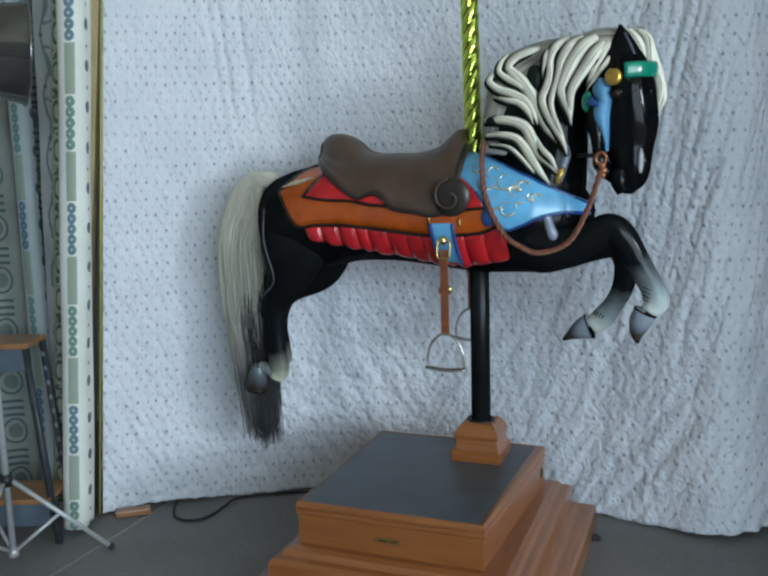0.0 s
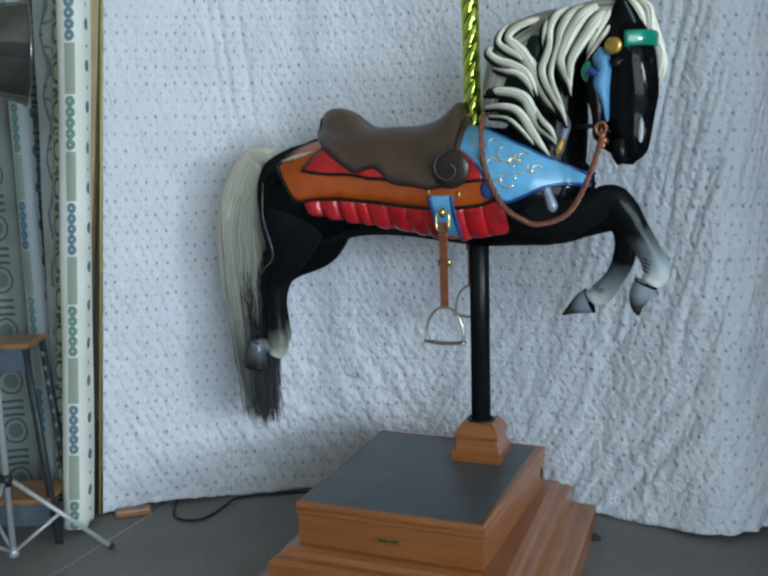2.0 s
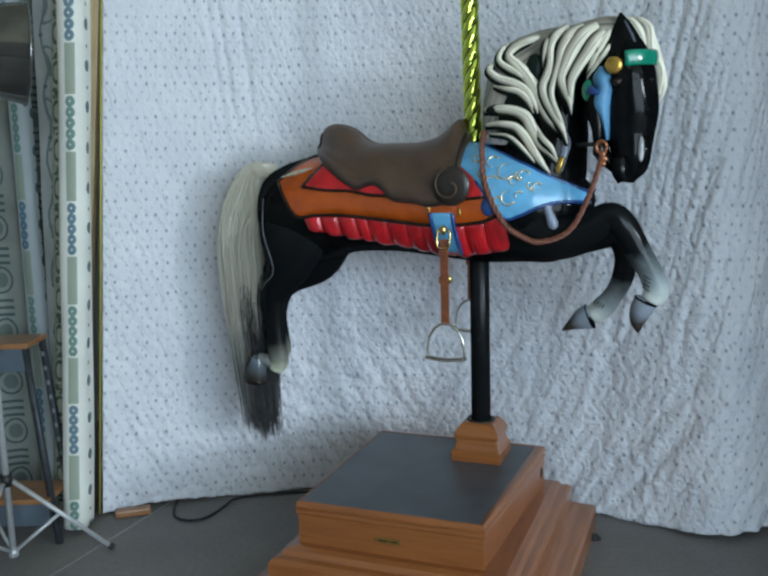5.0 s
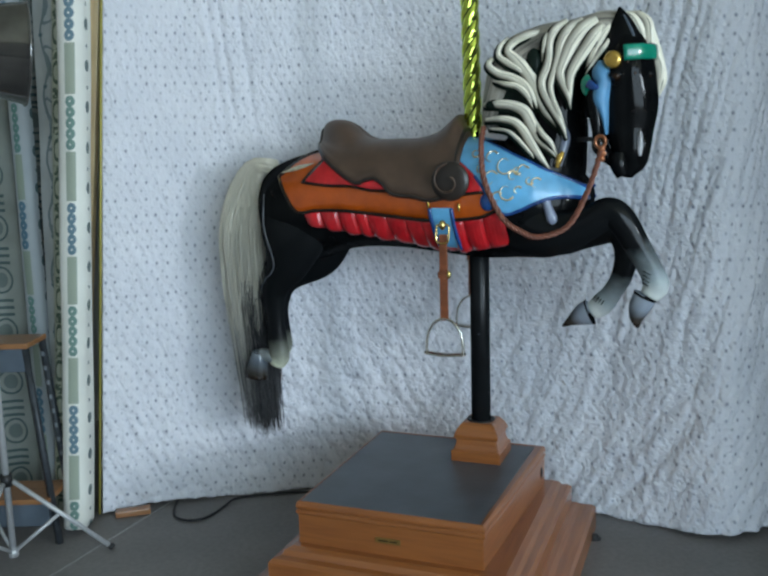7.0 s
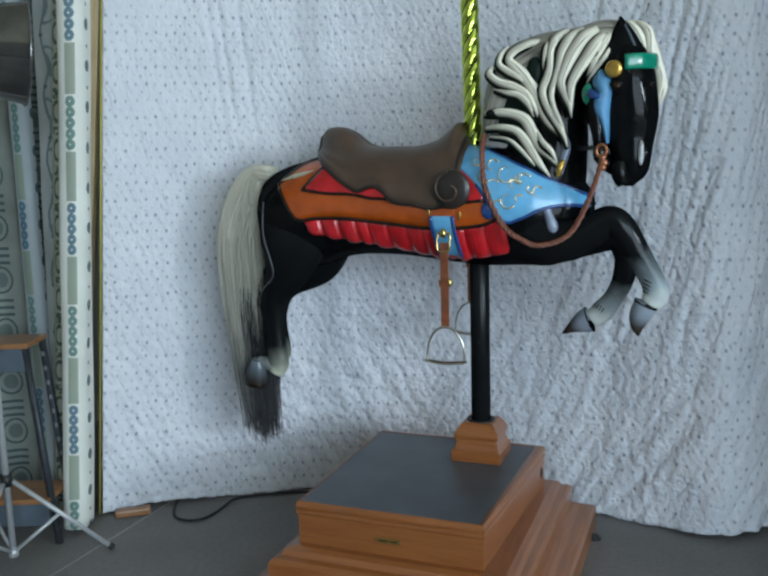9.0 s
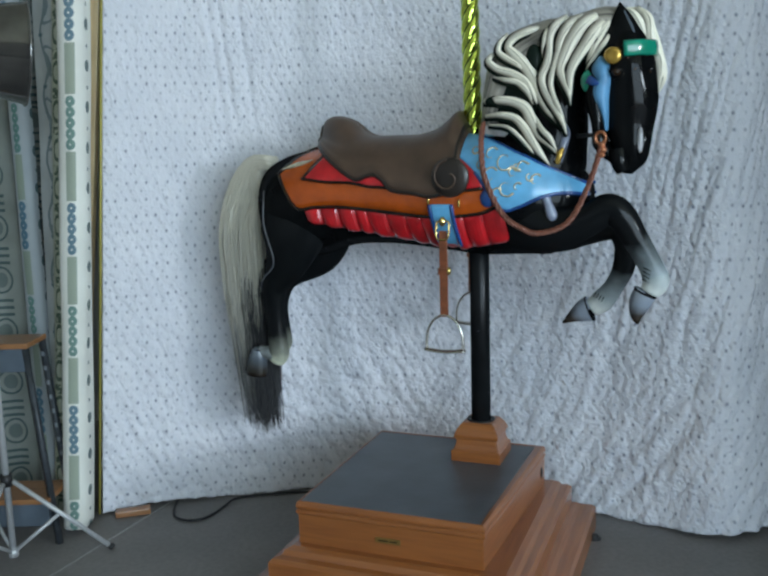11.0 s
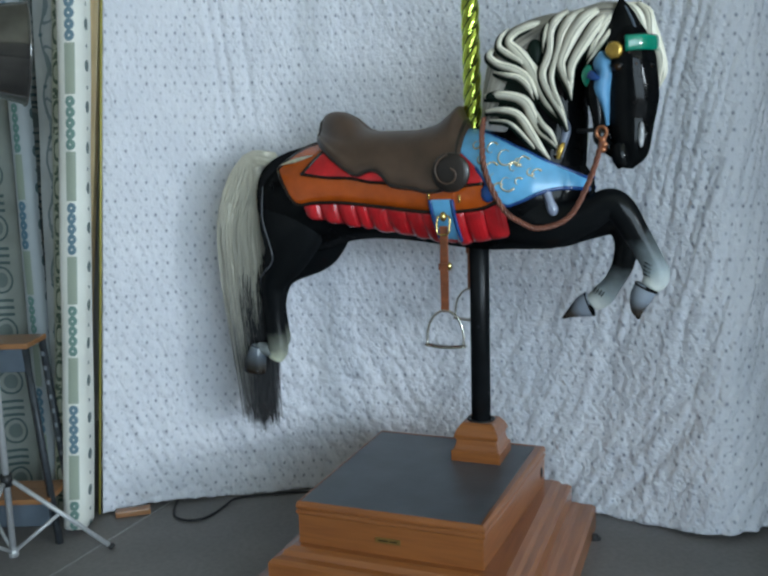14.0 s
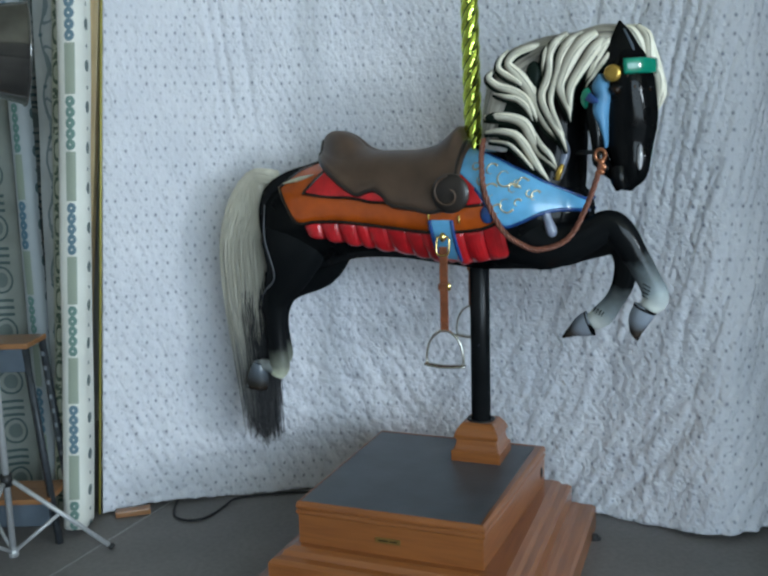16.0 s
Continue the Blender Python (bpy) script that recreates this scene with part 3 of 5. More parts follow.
    bmesh.ops.bevel(bm, geom=[e for e in bm.edges if abs(e.verts[0].co.z - e.verts[1].co.z) > 0.01], offset=0.003, segments=2, affect="EDGES")
    part("pole_socket", bm, OAK_X, st, "moulded oak block round the pole", False)
    bm = bmesh.new()
    rings = [[(c.x + r * math.cos(k * math.pi / 16), c.y + r * math.sin(k * math.pi / 16), zz) for k in range(32)] for r, zz in ((0.033, z + 0.112), (0.043, z + 0.112), (0.043, z + 0.118), (0.033, z + 0.119), (0.033, z + 0.112))]
    skin(bm, rings, caps=False)
    part("bushing", bm, CABLE, st, "black bushing", True)
    return st


display_stand()

# ---- carousel horse ----
HORSE = pose(0.2872, 2.5, 1.24, 0, 0, -math.degrees(0.385))
horse = thing("carousel_horse", HORSE, "black painted wooden carousel horse with cream mane, on a brass pole", "carousel horse")

# trunk: x, top, underside, half width
TR = np.array([(-0.725, -0.15, -0.21, 0.02), (-0.70, -0.09, -0.30, 0.085), (-0.63, -0.048, -0.36, 0.135), (-0.52, -0.022, -0.36, 0.152), (-0.40, -0.014, -0.325, 0.152), (-0.25, -0.014, -0.32, 0.152),
               (-0.10, -0.012, -0.336, 0.158), (0.02, -0.004, -0.348, 0.160), (0.12, -0.012, -0.346, 0.152), (0.20, -0.03, -0.34, 0.136), (0.27, -0.07, -0.30, 0.105), (0.32, -0.12, -0.22, 0.055), (0.335, -0.15, -0.19, 0.015)])


def trunk(x):
    top, low, w = (along(TR[:, 0], TR[:, k], x) for k in (1, 2, 3))
    return (top + low) / 2, (top - low) / 2, w


def on_trunk(x, a, off=0.0, side=-1):
    """A point on the trunk: a = 0 on the back, growing down the side."""
    zc, h, w = trunk(x)
    return Vector((x, side * (w + off) * math.sin(a), zc + (h + off) * math.cos(a)))


def angle(x, z):
    zc, h, w = trunk(x)
    return math.acos(min(1, max(-1, (z - zc) / h)))


def shell(x0, x1, a0, a1, off, inner=-0.012, nx=40, na=12, side=-1, bm=None, shear=0.0):
    """A solid layer lying on the trunk between two edges; off may vary as off(x, u)."""
    bm = bm or bmesh.new()
    rings = []
    for i in range(nx + 1):
        x = x0 + (x1 - x0) * i / nx
        b0, b1 = a0(x), a1(x)
        outer, under = [], []
        for j in range(na + 1):
            u = j / na
            a = b0 + (b1 - b0) * u
            xx = x + shear * (u - 0.5)
            o = off(x, u) if callable(off) else off
            outer.append(on_trunk(xx, a, o, side))
            under.append(on_trunk(xx, a, inner, side))
        rings.append(outer + under[::-1])
    skin(bm, rings)
    return bm


def edge_of(xs, zs):
    return lambda x: angle(x, along(xs, zs, x))


bm = bmesh.new()
xs = np.r_[np.linspace(-0.725, -0.66, 8), np.linspace(-0.64, 0.26, 46), np.linspace(0.275, 0.335, 8)]
skin(bm, [[on_trunk(x, 2 * math.pi * k / 40) for k in range(40)] for x in xs])
part("trunk", bm, BLACK, horse, "glossy black painted trunk")
part("neck", limb((0.10, 0, -0.20, 0.12, 0.15), (0.175, 0, -0.10, 0.11, 0.14), (0.215, -0.01, 0.0, 0.09, 0.105), (0.228, -0.02, 0.09, 0.078, 0.092), (0.265, -0.035, 0.17, 0.07, 0.085), (0.33, -0.05, 0.235, 0.06, 0.07), (0.39, -0.06, 0.265, 0.04, 0.05), seg=24, n=40), BLACK, horse, "glossy black arched neck")

# blanket, its red lining and fringe
OB = ([-0.60, -0.565, -0.525, -0.46, -0.37, -0.23, -0.096, 0.047, 0.10], [-0.10, -0.15, -0.20, -0.197, -0.197, -0.211, -0.224, -0.216, -0.196])
blanket_low = edge_of(*OB)
blanket_rise = edge_of([-0.60, -0.556, -0.52, -0.47, -0.42], [-0.105, -0.065, -0.040, -0.024, -0.016])
blanket_top = lambda x: blanket_rise(x) if x < -0.425 else (0.0 if x < -0.03 else angle(x, -0.12))
for side in (-1, 1):
    part("blanket", shell(-0.60, 0.10, blanket_top, blanket_low, 0.009, nx=60, side=side), ORANGE, horse, "burnt-orange painted blanket")
    part("blanket_edging", sweep(bmesh.new(), [(*on_trunk(x, blanket_low(x), 0.008, side), 0.0055, 0.0055) for x in np.linspace(-0.598, 0.10, 50)], (0, 0, 1), 8, smooth=False), DARK, horse, "dark edging")
    lining_low = edge_of([-0.50, -0.42, -0.34, -0.28, -0.24, -0.10, 0.06], [-0.118, -0.127, -0.130, -0.141, -0.143, -0.160, -0.15])
    lining_top = edge_of([-0.50, -0.445, -0.36, 0.06], [-0.115, -0.060, -0.05, -0.06])
    part("saddle_lining", shell(-0.498, 0.06, lining_top, lining_low, 0.0155, nx=50, side=side), RED, horse, "crimson painted lining under the saddle")
    part("lining_edging", sweep(bmesh.new(), [(*on_trunk(x, lining_low(x), 0.012, side), 0.005, 0.007) for x in np.linspace(-0.505, 0.06, 40)], (0, 0, 1), 8, smooth=False), DARK, horse, "dark edging")
    fringe_low = edge_of([-0.50, -0.378, -0.237, -0.102, 0.0, 0.127], [-0.243, -0.264, -0.289, -0.313, -0.317, -0.297])
    start = -0.495
    rnd = random.Random(5)
    while start < 0.115:
        wide = rnd.uniform(0.036, 0.062)
        end = min(start + wide, 0.13)
        lift = rnd.uniform(0.010, 0.022)
        part("fringe_pleat", shell(start + 0.0012, end, lambda x: blanket_low(x) + 0.02, lambda x, s=start, e=end: fringe_low(x) - 0.014 * (abs(2 * (x - s) / (e - s) - 1) ** 3),
                                   lambda x, u, s=start, e=end, l=lift: 0.001 + l * math.sin(math.pi * min(1, max(0, (x - s) / (e - s)))) ** 0.7 * (0.4 + 0.6 * u) * (1 - max(0, (u - 0.8) / 0.2) ** 2 * 0.9) + 0.0035 * math.sin(5.5 * math.pi * (x - s) / (e - s)) ** 2 * u * (1 - u) * 4,
                                   nx=14, na=10, side=side, shear=0.012), RED, horse)
        start = end
for side in (-1, 1):
    part("blanket_binding", sweep(bmesh.new(), [(*on_trunk(x, blanket_top(x), 0.008, side), 0.006, 0.0055) for x in np.linspace(-0.60, -0.43, 16)], (0, 0, 1), 8, smooth=False), DARK, horse, "dark binding")
    # pale bar along the gold fold, with the gloss highlight as its colour
    part("gilt_highlight", sweep(bmesh.new(), [(*on_trunk(-0.588 + 0.108 * k / 10, angle(-0.588 + 0.108 * k / 10, -0.094 + 0.026 * k / 10), 0.0145, side), 0.001 + 0.0055 * math.sin(math.pi * k / 10), 0.0035) for k in range(11)], (0, 0, 1), 8, smooth=False), SILVER, horse, "pale gilt bar that paints in the blanket's glossy highlight")
    part("blanket_corner", sweep(bmesh.new(), [(*on_trunk(-0.600 + 0.075 * k / 10, blanket_low(-0.600 + 0.075 * k / 10), 0.010, side), 0.003, 0.003) for k in range(11)], (1, 0, 0), 8, smooth=False), GOLD, horse, "gold painted corner line")
    part("lining_rib", sweep(bmesh.new(), [(*on_trunk(-0.50 + 0.055 * k / 8, angle(-0.50 + 0.055 * k / 8, -0.117 + 0.06 * k / 8), 0.014, side), 0.0055, 0.0055) for k in range(9)], (0, 0, 1), 8, smooth=False), DARK, horse, "dark rib")

# saddle
ST = np.array([(-0.505, 0.026), (-0.488, 0.061), (-0.44, 0.073), (-0.39, 0.056), (-0.345, 0.018), (-0.28, 0.004), (-0.18, 0.006), (-0.11, 0.024), (-0.075, 0.052), (-0.048, 0.072), (-0.03, 0.05), (-0.012, 0.005)])
saddle_low = edge_of([-0.505, -0.48, -0.435, -0.392, -0.345, -0.318, -0.30, -0.268, -0.236, -0.212, -0.136, -0.09, -0.012], [-0.018, -0.032, -0.062, -0.088, -0.114, -0.123, -0.117, -0.112, -0.127, -0.149, -0.160, -0.168, -0.150])


def saddle_off(x, u):
    zc, h, w = trunk(x)
    top = along(ST[:, 0], ST[:, 1], x) - (zc + h)
    rim = 0.006 * math.exp(-((u - 0.93) / 0.07) ** 2)
    return max(0.02, 0.02 + (top - 0.02) * (math.cos(min(1, u * 1.6) * math.pi) * 0.5 + 0.5)) + rim + 0.012 * math.sin(math.pi * u)


for side in (-1, 1):
    part("saddle_half", shell(-0.505, -0.012, lambda x: 0.0, saddle_low, saddle_off, nx=70, na=26, side=side), SADDLE, horse, "matt brown carved saddle with raised cantle")
    part("saddle_welt", sweep(bmesh.new(), [(*on_trunk(x, saddle_low(x), 0.018, side), 0.007, 0.007) for x in np.linspace(-0.503, -0.014, 60)], (0, 0, 1), 8, smooth=False), SADDLE_DARK, horse, "dark saddle edge")
    c = on_trunk(-0.028, angle(-0.028, -0.126), 0.034, side)
    roll = ball((c.x, c.y, c.z), (0.055, 0.013, 0.055), 24)
    scroll = part("saddle_scroll", roll, SADDLE_DARK, horse, "dark carved scroll")
    part("spiral", tube([(c.x + (0.050 - 0.0042 * k) * math.cos(1.7 + k * 0.62), c.y + side * (0.010 + 0.0016 * k), c.z + (0.050 - 0.0042 * k) * math.sin(1.7 + k * 0.62)) for k in range(10)], 0.0030, 8, 70, (0, 1, 0)), SADDLE, scroll)
part("pommel_edge", sweep(bmesh.new(), [(*on_trunk(-0.022, abs(k) / 10 * saddle_low(-0.022) * 0.8, saddle_off(-0.022, abs(k) / 10) - 0.003, -1 if k < 0 else 1), 0.008, 0.008) for k in range(-10, 11)], (1, 0, 0), 8, smooth=False), SADDLE_DARK, horse, "dark pommel edge")
part("cantle_edge", sweep(bmesh.new(), [(*on_trunk(-0.497, abs(k) / 10 * saddle_low(-0.497), saddle_off(-0.497, abs(k) / 10) - 0.004, -1 if k < 0 else 1), 0.007, 0.008) for k in range(-10, 11)], (1, 0, 0), 8, smooth=False), SADDLE_DARK, horse, "dark cantle edge")

# blue breast collar with gilt scrollwork
CT = edge_of([-0.05, -0.02, 0.032, 0.088, 0.136, 0.176, 0.216, 0.268, 0.328], [-0.008, -0.0075, -0.0184, -0.0395, -0.0611, -0.0783, -0.0985, -0.121, -0.150])
CL = edge_of([-0.05, -0.01, 0.028, 0.06, 0.08, 0.115, 0.156, 0.196, 0.232, 0.268, 0.328], [-0.05, -0.075, -0.103, -0.138, -0.169, -0.205, -0.198, -0.182, -0.171, -0.167, -0.171])
for side in (-1, 1):
    part("breast_collar", shell(-0.05, 0.328, CT, CL, 0.0175, nx=50, side=side), BLUE, horse, "sky-blue painted breast collar with gilt scrolls")
    for e in (CT, CL):
        part("collar_edging", sweep(bmesh.new(), [(*on_trunk(x, e(x), 0.013, side), 0.006, 0.006) for x in np.linspace(0.035, 0.328, 36)], (0, 0, 1), 8, smooth=False), NAVY, horse, "dark blue edging")
    for x, z, r, s, turns in ((0.075, -0.068, 0.018, 1, 1.1), (0.03, -0.055, 0.012, -1, 1.2), (0.15, -0.100, 0.012, -1, 1.2), (0.185, -0.125, 0.012, -1, 1.1), (0.10, -0.165, 0.016, 1, 1.2), (0.155, -0.15, 0.012, 1, 1.0), (0.14, -0.115, 0.014, 1, 1.2), (0.115, -0.085, 0.026, -1, 1.2), (0.165, -0.105, 0.020, 1, 1.0), (0.08, -0.12, 0.022, 1, 1.2), (0.125, -0.15, 0.024, -1, 1.1), (0.20, -0.135, 0.016, 1, 1.0), (0.05, -0.09, 0.015, -1, 0.9)):
        pts = []
        for k in range(9):
            q = s * (k / 8 * turns * math.pi * 1.3 + 0.6)
            rr = r * (1 - 0.07 * k)
            xx, zz = x + rr * math.cos(q), z + rr * math.sin(q)
            pts.append(on_trunk(xx, min(max(angle(xx, zz), CT(xx) + 0.12), CL(xx) - 0.10), 0.0195, side))
        part("gilt_scroll", sweep(bmesh.new(), [(*q, 0.0028, 0.0032 - 0.0025 * (k / 8)) for k, q in enumerate(pts)], (0, 1, 0), 6, 24), SILVER, horse)
    girth = edge_of([-0.09, -0.02], [-0.19, -0.19])
    part("girth_strap", shell(-0.084, -0.026, girth, lambda x: 2.38, lambda x, u: 0.02 - 0.004 * u, nx=8, na=16, side=side, shear=0.014), BLUE, horse, "sky-blue painted girth strap")
    for x, sh in ((-0.087, 0.014), (-0.023, 0.014)):
        part("girth_edging", sweep(bmesh.new(), [(*on_trunk(x + sh * (k / 14 - 0.5), girth(x) + (2.38 - girth(x)) * k / 14, 0.017, side), 0.006, 0.006) for k in range(15)], (1, 0, 0), 8, smooth=False), NAVY, horse, "dark blue edging")
    knot = on_trunk(0.072, angle(0.072, -0.175), 0.008, side)
    part("blue_tab", ball(knot, (0.022, 0.012, 0.026), 14), NAVY, horse, "dark blue tab")
    for x, z in ((-0.098, -0.178), (-0.008, -0.188)):
        q = on_trunk(x, angle(x, z), 0.012, side)
        part("stud", ball(q, (0.004, 0.006, 0.013), 10), GOLD, horse, "gold stud")

# hanging stirrups
for side in (-1, 1):
    y = side * 0.20
    back = 0.0 if side < 0 else -0.036
    st = part("stirrup_leather", box(-0.0585, -0.0345, y - 0.003, y + 0.003, -0.505, -0.262, 0.002), LEATHER, horse, "reddish-brown stirrup leather", False)
    part("buckle", tube([(-0.062, y - side * -0.004, -0.236), (-0.031, y + side * 0.004, -0.236), (-0.028, y + side * 0.006, -0.262), (-0.033, y + side * 0.007, -0.284), (-0.060, y + side * 0.007, -0.284), (-0.065, y + side * 0.006, -0.262), (-0.062, y + side * 0.004, -0.236)], 0.0030, 8, 40, (0, 1, 0)), BRASS, st, "brass buckle")
    part("keeper", box(-0.0625, -0.0305, y - 0.006, y + 0.006, -0.385, -0.366, 0.002), LEATHER, st, "leather keeper", False)
    part("rivet", ball((-0.030, y + side * 0.004, -0.374), (0.006, 0.006, 0.012), 10), BRASS, st, "brass rivet")
    part("clip", ball((-0.047, y + side * 0.002, -0.236), (0.010, 0.010, 0.014), 12), BRASS, st, "brass hook")
    iron = tube([(-0.100, y, -0.598), (-0.101, y, -0.575), (-0.094, y, -0.54), (-0.075, y, -0.512), (-0.047, y, -0.500), (-0.019, y, -0.512), (0.0, y, -0.54), (0.007, y, -0.575), (0.006, y, -0.598)], 0.0038, 10, 60, (0, 1, 0))
    irn = part("stirrup_iron", iron, STEEL, horse, "nickel stirrup iron")
    part("tread_bar", limb((-0.106, y, -0.60, 0.012, 0.005), (-0.05, y, -0.605, 0.016, 0.005), (0.012, y, -0.60, 0.012, 0.005), n=16), STEEL, irn)
    st.location.x = irn.location.x = back

# legs and hooves: fore legs folded, hind legs stretched back
def hoof(parent, *rows, mat=HOOF):
    """A wedge-shaped hoof from its coronet to the toe, with a dark line round the top."""
    h = part("hoof", limb(*rows, n=18, seg=18), mat, parent, "silver-grey hoof")
    a, b = np.array(rows[-2]), np.array(rows[-1])
    part("hoof_rim", limb((*(a[:3] * 0.5 + b[:3] * 0.5), (a[3] + b[3]) * 0.515, (a[4] + b[4]) * 0.515), (*b[:3], b[3] * 1.05, b[4] * 1.05), n=3, seg=18), DARK, h, "dark toe")
    p, q = np.array(rows[0]), np.array(rows[1])
    part("coronet", limb((*(p[:3] * 1.0), p[3] * 1.04, p[4] * 1.04), (*(p[:3] * 0.84 + q[:3] * 0.16), p[3] * 1.03, p[4] * 1.0), n=2, seg=18), BLACK, h, "dark coronet line")
    return h


leg = part("fore_leg", limb((0.13, -0.07, -0.22, 0.06, 0.11), (0.22, -0.09, -0.262, 0.055, 0.075), (0.32, -0.10, -0.245, 0.043, 0.048), (0.385, -0.105, -0.210, 0.036, 0.042), (0.420, -0.105, -0.228, 0.034, 0.040), (0.458, -0.10, -0.29, 0.028, 0.035), (0.498, -0.10, -0.36, 0.026, 0.032), (0.512, -0.10, -0.402, 0.027, 0.035), (0.497, -0.10, -0.432, 0.024, 0.026), seg=20, n=50), LEG_F, horse, "black fore leg fading to white at the fetlock")
for k in range(4):
    part("hair_stroke", rod((0.482 - 0.001 * k, -0.1265, -0.362 - 0.010 * k), (0.502 - 0.002 * k, -0.1275, -0.372 - 0.010 * k), 0.0016, 0.0008, 6), BLACK, leg)
hoof(leg, (0.487, -0.10, -0.431, 0.029, 0.032), (0.472, -0.10, -0.463, 0.030, 0.029), (0.465, -0.10, -0.495, 0.026, 0.018), (0.468, -0.10, -0.519, 0.014, 0.004))
leg = part("fore_leg", limb((0.13, 0.07, -0.24, 0.06, 0.10), (0.22, 0.07, -0.285, 0.05, 0.065), (0.305, 0.065, -0.28, 0.04, 0.045), (0.385, 0.06, -0.272, 0.034, 0.038), (0.416, 0.06, -0.32, 0.03, 0.034), (0.410, 0.06, -0.39, 0.026, 0.031), (0.384, 0.06, -0.445, 0.024, 0.028), (0.352, 0.06, -0.487, 0.026, 0.033), (0.322, 0.06, -0.51, 0.023, 0.026), seg=20, n=50), LEG_F, horse, "black fore leg fading to white at the fetlock")
for k in range(4):
    part("hair_stroke", rod((0.338 + 0.0075 * k, 0.031, -0.458 - 0.0045 * k), (0.330 + 0.0075 * k, 0.031, -0.472 - 0.0045 * k), 0.0016, 0.0008, 6), BLACK, leg)
hoof(leg, (0.318, 0.06, -0.512, 0.030, 0.038), (0.294, 0.06, -0.522, 0.030, 0.032), (0.264, 0.06, -0.540, 0.026, 0.016), (0.239, 0.06, -0.557, 0.012, 0.004))
for side, dx, ex in ((-1, 0.0, 0.0), (1, 0.02, -0.075)):
    y = side
    leg = part("hind_leg", limb((-0.56 + dx, y * 0.07, -0.15, 0.06, 0.12), (-0.575 + dx, y * 0.085, -0.27, 0.062, 0.115), (-0.60 + dx, y * 0.09, -0.36, 0.046, 0.08), (-0.642 + ex * 0.5, y * 0.085, -0.43, 0.034, 0.05), (-0.66 + ex * 0.8, y * 0.08, -0.475, 0.03, 0.042), (-0.661 + ex, y * 0.08, -0.55, 0.025, 0.033), (-0.655 + ex, y * 0.08, -0.63, 0.025, 0.033), (-0.652 + ex, y * 0.08, -0.675, 0.026, 0.034), (-0.664 + ex, y * 0.08, -0.705, 0.02, 0.024), seg=20, n=50), LEG_H, horse, "black hind leg with a pale fetlock")
    part("pastern", limb((-0.660 + ex, y * 0.08, -0.685, 0.022, 0.024), (-0.69 + ex, y * 0.08, -0.676, 0.020, 0.022), (-0.722 + ex, y * 0.08, -0.672, 0.019, 0.020), n=12), enamel("grey_pastern", (0.22, 0.24, 0.24), 0.3, 0.5), leg, "grey pastern")
    hoof(leg, (-0.724 + ex, y * 0.08, -0.664, 0.022, 0.021), (-0.730 + ex, y * 0.08, -0.690, 0.028, 0.030), (-0.738 + ex, y * 0.08, -0.728, 0.032, 0.037), (-0.741 + ex, y * 0.08, -0.752, 0.031, 0.037), mat=HOOF_DARK)

# grey tube on the carved ridge carries the ridge's highlight in its colour
part("ridge_highlight", tube([(-0.66, -0.112, -0.15), (-0.655, -0.133, -0.25), (-0.624, -0.137, -0.368), (-0.67, -0.117, -0.42), (-0.698, -0.09, -0.455), (-0.687, -0.084, -0.57)], 0.0024, 8, 50, (0, 1, 0)), RIDGE_GLINT, horse, "thin ridge down the hind quarter, its highlight painted grey")

# head, turned a little to the viewer's side
head = part("head", limb((0.415, -0.06, 0.275, 0.035, 0.022), (0.430, -0.072, 0.225, 0.062, 0.044), (0.435, -0.08, 0.176, 0.078, 0.061), (0.436, -0.085, 0.130, 0.078, 0.067), (0.439, -0.09, 0.069, 0.066, 0.070), (0.439, -0.094, 0.006, 0.054, 0.061), (0.443, -0.10, -0.040, 0.048, 0.051), (0.444, -0.10, -0.070, 0.042, 0.043), (0.438, -0.10, -0.097, 0.032, 0.029), (0.436, -0.10, -0.117, 0.014, 0.012), ref=(0, 1, 0), seg=28, n=56), BLACK, horse, "glossy black turned head")
part("cheek", limb((0.367, -0.112, 0.178, 0.030, 0.010), (0.369, -0.118, 0.152, 0.042, 0.028), (0.377, -0.12, 0.127, 0.044, 0.0235), (0.3685, -0.12, 0.093, 0.044, 0.0275), (0.376, -0.12, 0.055, 0.038, 0.0160), (0.3805, -0.118, 0.026, 0.032, 0.0098), (0.3826, -0.115, -0.002, 0.026, 0.0055), seg=20, n=40), CHEEK, head, "sky-blue painted cheek piece")
part("cheek_notch", limb((0.338, -0.150, 0.128, 0.006, 0.012), (0.352, -0.157, 0.120, 0.006, 0.010), (0.368, -0.160, 0.113, 0.004, 0.004), n=10), NAVY, head, "dark blue carved notch")
part("jaw", limb((0.345, -0.085, 0.165, 0.05, 0.022), (0.350, -0.10, 0.116, 0.052, 0.025), (0.354, -0.105, 0.072, 0.050, 0.028), (0.361, -0.108, 0.027, 0.048, 0.0215), (0.364, -0.108, -0.011, 0.044, 0.0185), (0.372, -0.105, -0.046, 0.032, 0.020), (0.400, -0.105, -0.075, 0.020, 0.016), seg=18, n=30), BLACK, head, "glossy black jaw")
part("nostril_flare", limb((0.466, -0.118, 0.010, 0.016, 0.012), (0.474, -0.122, -0.025, 0.024, 0.018), (0.470, -0.122, -0.058, 0.022, 0.018), (0.460, -0.12, -0.082, 0.012, 0.012), n=18), BLACK, head, "flared black nostril")
part("lower_lip", limb((0.415, -0.12, -0.055, 0.03, 0.025), (0.418, -0.125, -0.085, 0.03, 0.024), (0.428, -0.125, -0.112, 0.022, 0.018), seg=14, n=16), BLACK, head)
